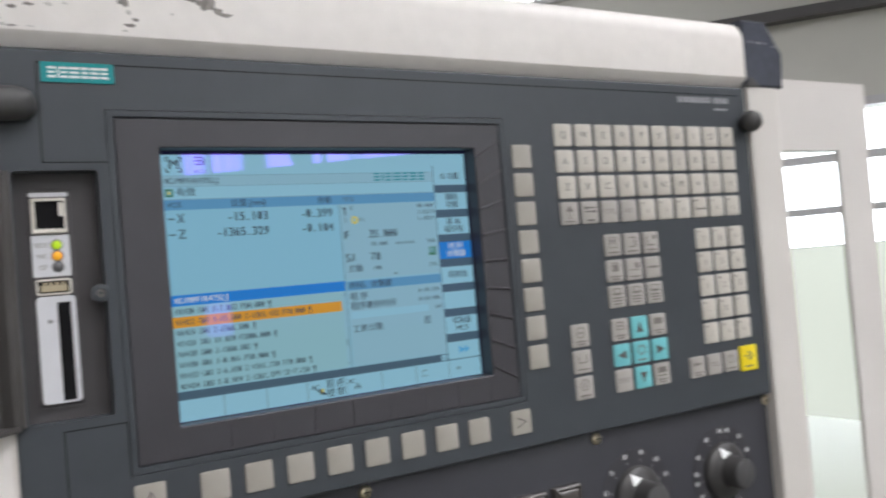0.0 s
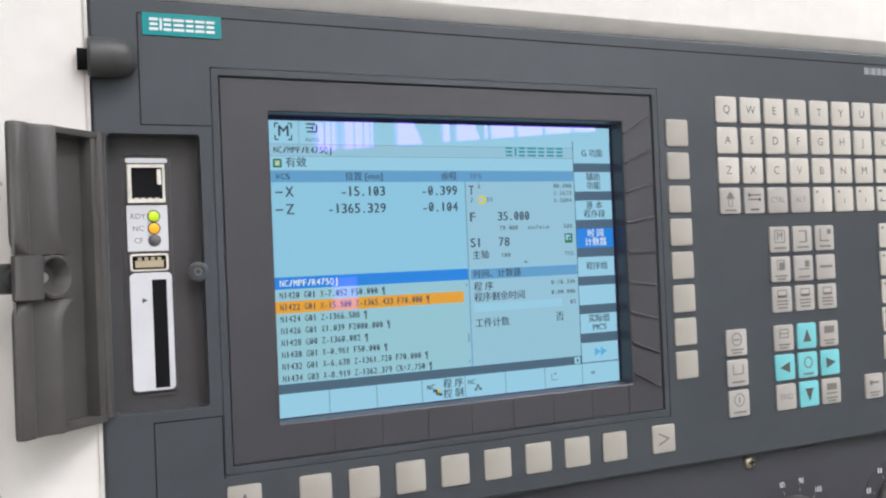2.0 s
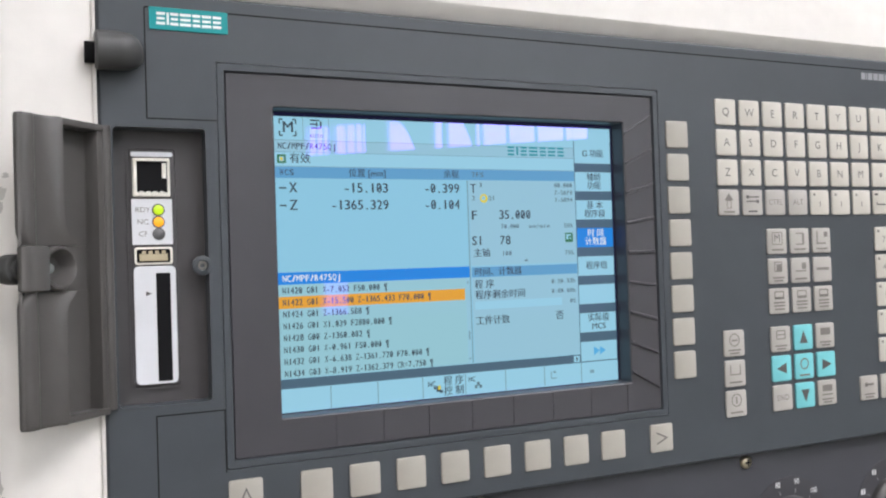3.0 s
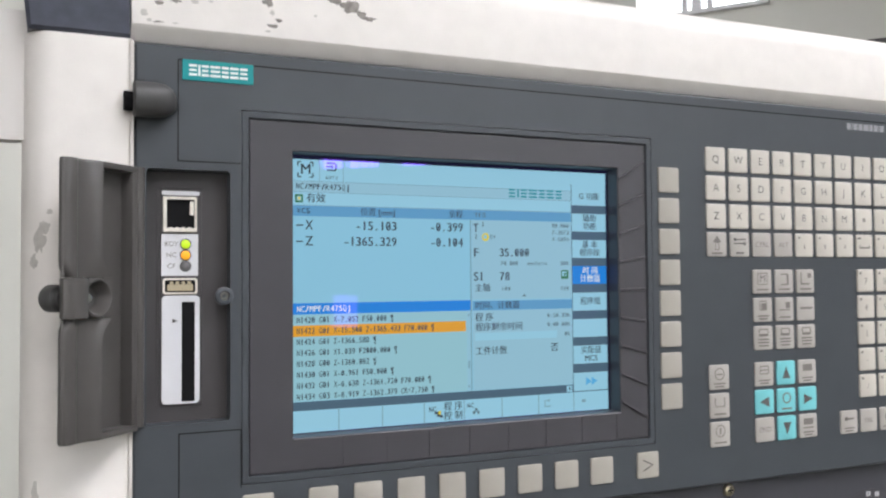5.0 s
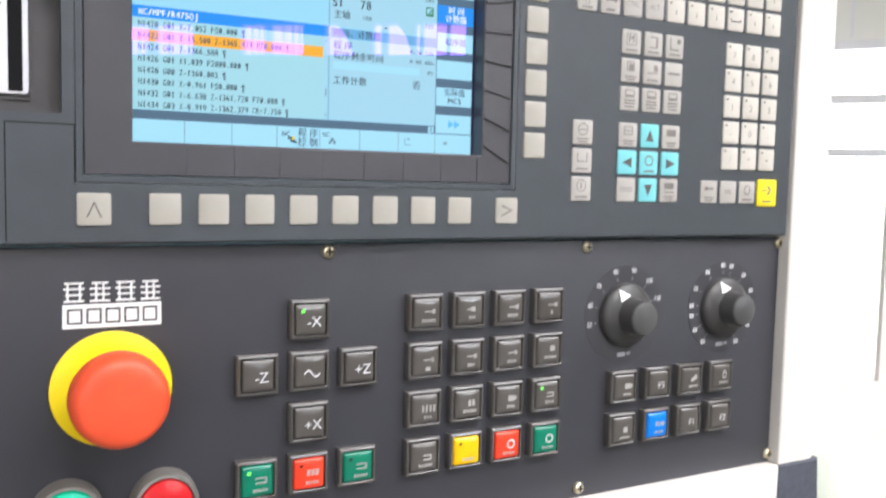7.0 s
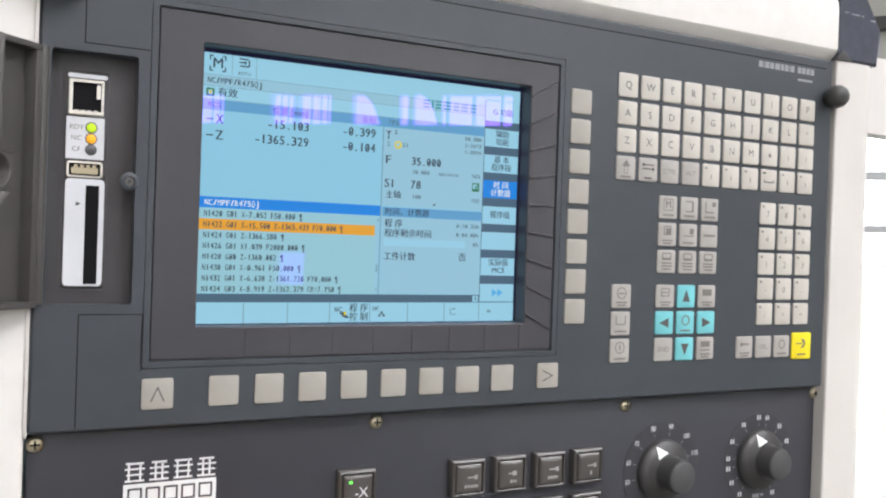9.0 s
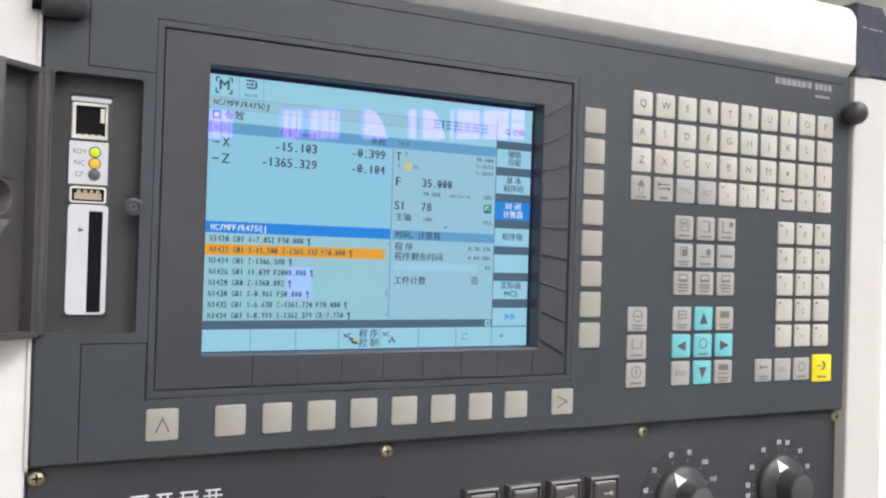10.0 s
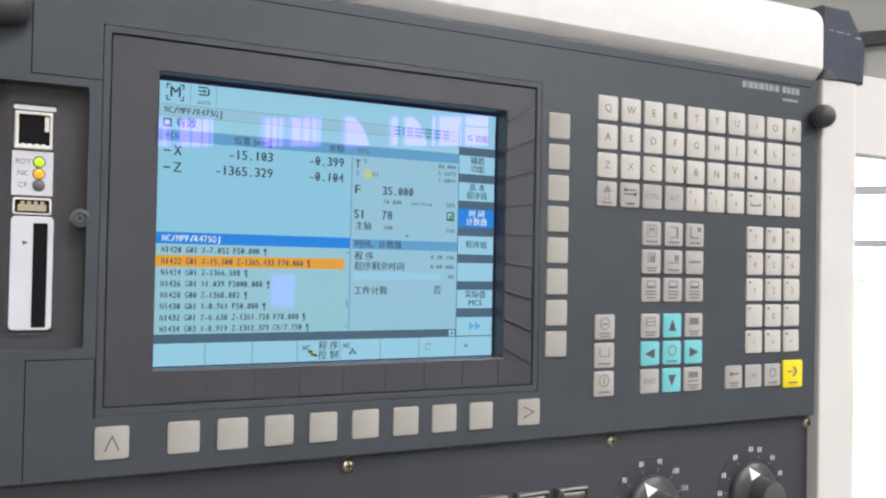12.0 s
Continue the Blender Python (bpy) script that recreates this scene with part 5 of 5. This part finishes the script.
grid = [[FLASH + [(0.6, -4.0, 8.4, 1.8)], [(1.4, 0.8, 2.6, 2.6), (-1, 0.8, 3, 0.7), (0.8, -3.6, 4.4, 1.8)], FLASH + [(0.6, -3.8, 7.0, 1.8)], FLASH + [(0.8, -3.4, 1.2, 2.2)]],
        [FLASH + [(0.8, -4.0, 2.8, 2.0)], FLASH + [(0.8, -4.0, 4.6, 2.0)], FLASH + [(0.8, -4.0, 6.0, 2.0)], [(2.0, 1.4, 3.2, 3.2), (0.6, -3.6, 8.4, 1.8)]],
        [[(-1.6 + 2.2 * i, 0.4, 1.2, 3.8) for i in range(4)] + [(1.4, -4.2, 5.0, 1.8)], [(0.6, 0.8, 1.6, 3.4), (3.0, 0.8, 1.6, 3.4), (0.8, -3.6, 8.4, 1.9)], [(1.4, 0.8, 4.4, 3.2), (4.2, 0.8, 1.2, 1.6), (1.0, -3.8, 5.4, 1.8)], [(1.4, 1.4, 4.6, 0.8), (1.4, -0.6, 4.6, 0.8), (3.4, 0.4, 0.9, 2.6), (1.0, -3.8, 6.4, 1.8)]],
        [[(1.4, 1.0, 4.6, 0.9), (1.4, -1.2, 4.6, 0.9), (3.6, 0, 0.9, 2.8), (0.4, -4.4, 8.4, 1.9)], None, None, None]]
for r in range(4):
    for c in range(4):
        mat = {(3, 1): M_CAP_YELLOW, (3, 2): M_CAP_RED, (3, 3): M_CAP_GREEN}.get((r, c))
        k = push_key(GX[c], ROW[r], mat, grid[r][c] or [(0.6, -4.4, 8.0, 1.6)], lit=(r, c) == (2, 3), dot=(r, c) == (3, 1))
        if grid[r][c] is None and c > 1:
            part("legend", loft(bmesh.new(), [disc(2.6, 0, 20), disc(2.6, -0.06, 20), disc(1.8, -0.06, 20), disc(1.8, 0, 20)], closed=True), M_PRINT, k, at=mm(GX[c] + 1.8, -6.46, ROW[r] + 0.6))
HX_ = [354.8 + 26.8 * i for i in range(4)]
right = [[("F", [(1.6, 0.8, 4.6, 3.2), (4.4, 0.8, 1.2, 1.6), (1.0, -4.2, 6.0, 1.6)]), ("F3", None), (None, [(0.6, 0.2, 2.4, 2.4), (2.8, 1.6, 2.4, 2.8), (1.0, -4.0, 7.4, 1.7)]), (None, outline(2.6, 3.6, 0.8, 0.8, 1.4) + [(1.4, 3.6, 1.2, 1.4), (0.8, -3.8, 8.2, 1.6)])],
         [(None, [(1.0, 0.0, 3.2, 3.4), (0.6, -4.6, 7.8, 1.6)]), (None, [(-1.2, 1.0, 1.4, 2.6), (1.0, 0.6, 1.4, 2.6), (3.6, 0.8, 2.4, 2.6), (1.0, -4.2, 7.0, 1.5)]), ("F1", None), ("F2", None)]]
for r in range(2):
    for c in range(4):
        tx, lg = right[r][c]
        push_key(HX_[c], (-85.4, -111.4)[r], M_CAP_BLUE if (r, c) == (1, 1) else None, lg, tx if lg is None else None)

# emergency stop
stop_button = thing("emergency_stop", mm(63.6, 0, -60), "red mushroom emergency stop on a yellow disc", "emergency stop")
part("disc", turned([(26, 0), (26, -1.2), (25.4, -1.6), (12, -1.6), (11.8, -1.6)], 48), M_STOP_YELLOW, stop_button, "yellow plastic disc", at=mm(63.8, 0, -60.0), smooth=True)
part("shaft", turned([(14, -1.4), (14, -16), (13, -17)], 32), M_STOP_YELLOW, stop_button, at=mm(63.6, 0, -60), smooth=True)
prof = [(13, -15), (17.6, -15.6), (19.4, -17.4), (20.3, -20.5), (20.3, -27), (19.7, -30.5), (18.0, -33), (16.4, -33.9), (13.0, -34.5), (9.0, -34.6), (5, -34.5), (0.05, -34.4)]
part("mushroom_button", turned(prof, 48), M_STOP_RED, stop_button, "worn orange-red mushroom button", at=mm(63.4, 0, -59.4), smooth=True)


def pilot(x, z, mat, label):
    p = thing("pilot_lamp", mm(x, 0, z), label, "pilot lamp", "pilot lamps of the control panel")
    part("ring", turned([(15.2, 0), (15.2, -2), (14.8, -8.2), (14.2, -9.6), (12.9, -10.0), (12.4, -8.0)], 40), M_RING, p, at=mm(x, 0, z), smooth=True)
    part("cap", turned([(12.3, 3.2), (12.3, -0.4), (11.6, -1.6), (8, -2.7), (3.4, -3.1), (0.05, -3.2)], 40), mat, p, at=mm(x, -8.0, z), smooth=True)


pilot(44.4, -113.6, M_GREEN_CAP, "round green pilot lamp, lit, in a grey ring")
pilot(85.8, -114.2, M_LAMP_RED, "round red pilot lamp, unlit, in a grey ring")


def rotary(x, z, angles, point, label, numbers=()):
    s = thing("rotary_switch", mm(x, 0, z), label, "rotary switch", "rotary switches of the control panel")
    dial = part("dial_plate", turned([(30.0, 0), (30.0, -0.25), (10, -0.25), (9.8, 0)], 56), M_DIAL, s, "dark round scale plate", at=mm(x, 0, z), smooth=True)
    for i, a in enumerate(angles):
        ca, sa = math.cos(radians(a)), math.sin(radians(a))
        mark_ = lettering(numbers[i], 3.2, "CENTER", 0.8, 0.06) if numbers else bars([(-1.0, 0, 1.2, 3.0), (1.0, 0, 1.2, 3.0)])
        part("scale_mark", mark_, M_PRINT, dial, at=mm(x + 27.0 * ca, -0.28, z + 27.0 * sa))
        bm = shape2d([(px * ca - pz * sa, px * sa + pz * ca) for px, pz in ((21.2, -0.2), (23.2, -0.2), (23.2, 0.2), (21.2, 0.2))], -0.25)
        part("tick", bm, M_PRINT_DIM, dial, at=mm(x, 0, z))
    part("scale_mark", bars([(0, 0, 6, 2.6), (5.5, 0.4, 2.4, 1.6)]), M_PRINT_DIM, dial, at=mm(x - 1.5, -0.25, z - 24.4))
    kn = part("knob", turned([(19.4, -0.6), (19.4, -2.2), (18.6, -3.8), (15.6, -6.0), (12.8, -7.2), (11.2, -8.0), (10.5, -9.4), (10.2, -17.4), (9.6, -18.4), (9.0, -18.6)], 48), M_KNOB, s, "black pointer knob", at=mm(x, 0, z), smooth=True)
    part("knob_cap", turned([(9.2, -18.0), (9.2, -18.9), (8.6, -19.3), (0.05, -19.4)], 32), M_KNOB_CAP, kn, at=mm(x, 0, z), smooth=True)
    ca, sa = math.cos(radians(point)), math.sin(radians(point))
    tri = [(18.2, 0.0, -4.0), (12.2, 4.0, -7.6), (12.2, -4.0, -7.6)]
    bm = loft(bmesh.new(), [[Vector(((r * ca - t * sa) / 1000, (y - 0.35 - d) / 1000, (r * sa + t * ca) / 1000)) for r, t, y in tri] for d in (0, 0.3)])
    part("pointer", bm, M_BADGE_WHITE, kn, "white pointer triangle", at=mm(x, 0, z))


rotary(356.8, -42.0, [191, 166, 139, 107, 77, 47, 19], 118, "black rotary override switch with a white pointer", ("50", "60", "70", "80", "90", "100", "110"))
rotary(438.2, -41.2, [211, 190, 176, 152, 122, 92, 76, 48, 21, 331, 300, 234], 112, "black rotary override switch with a white pointer")
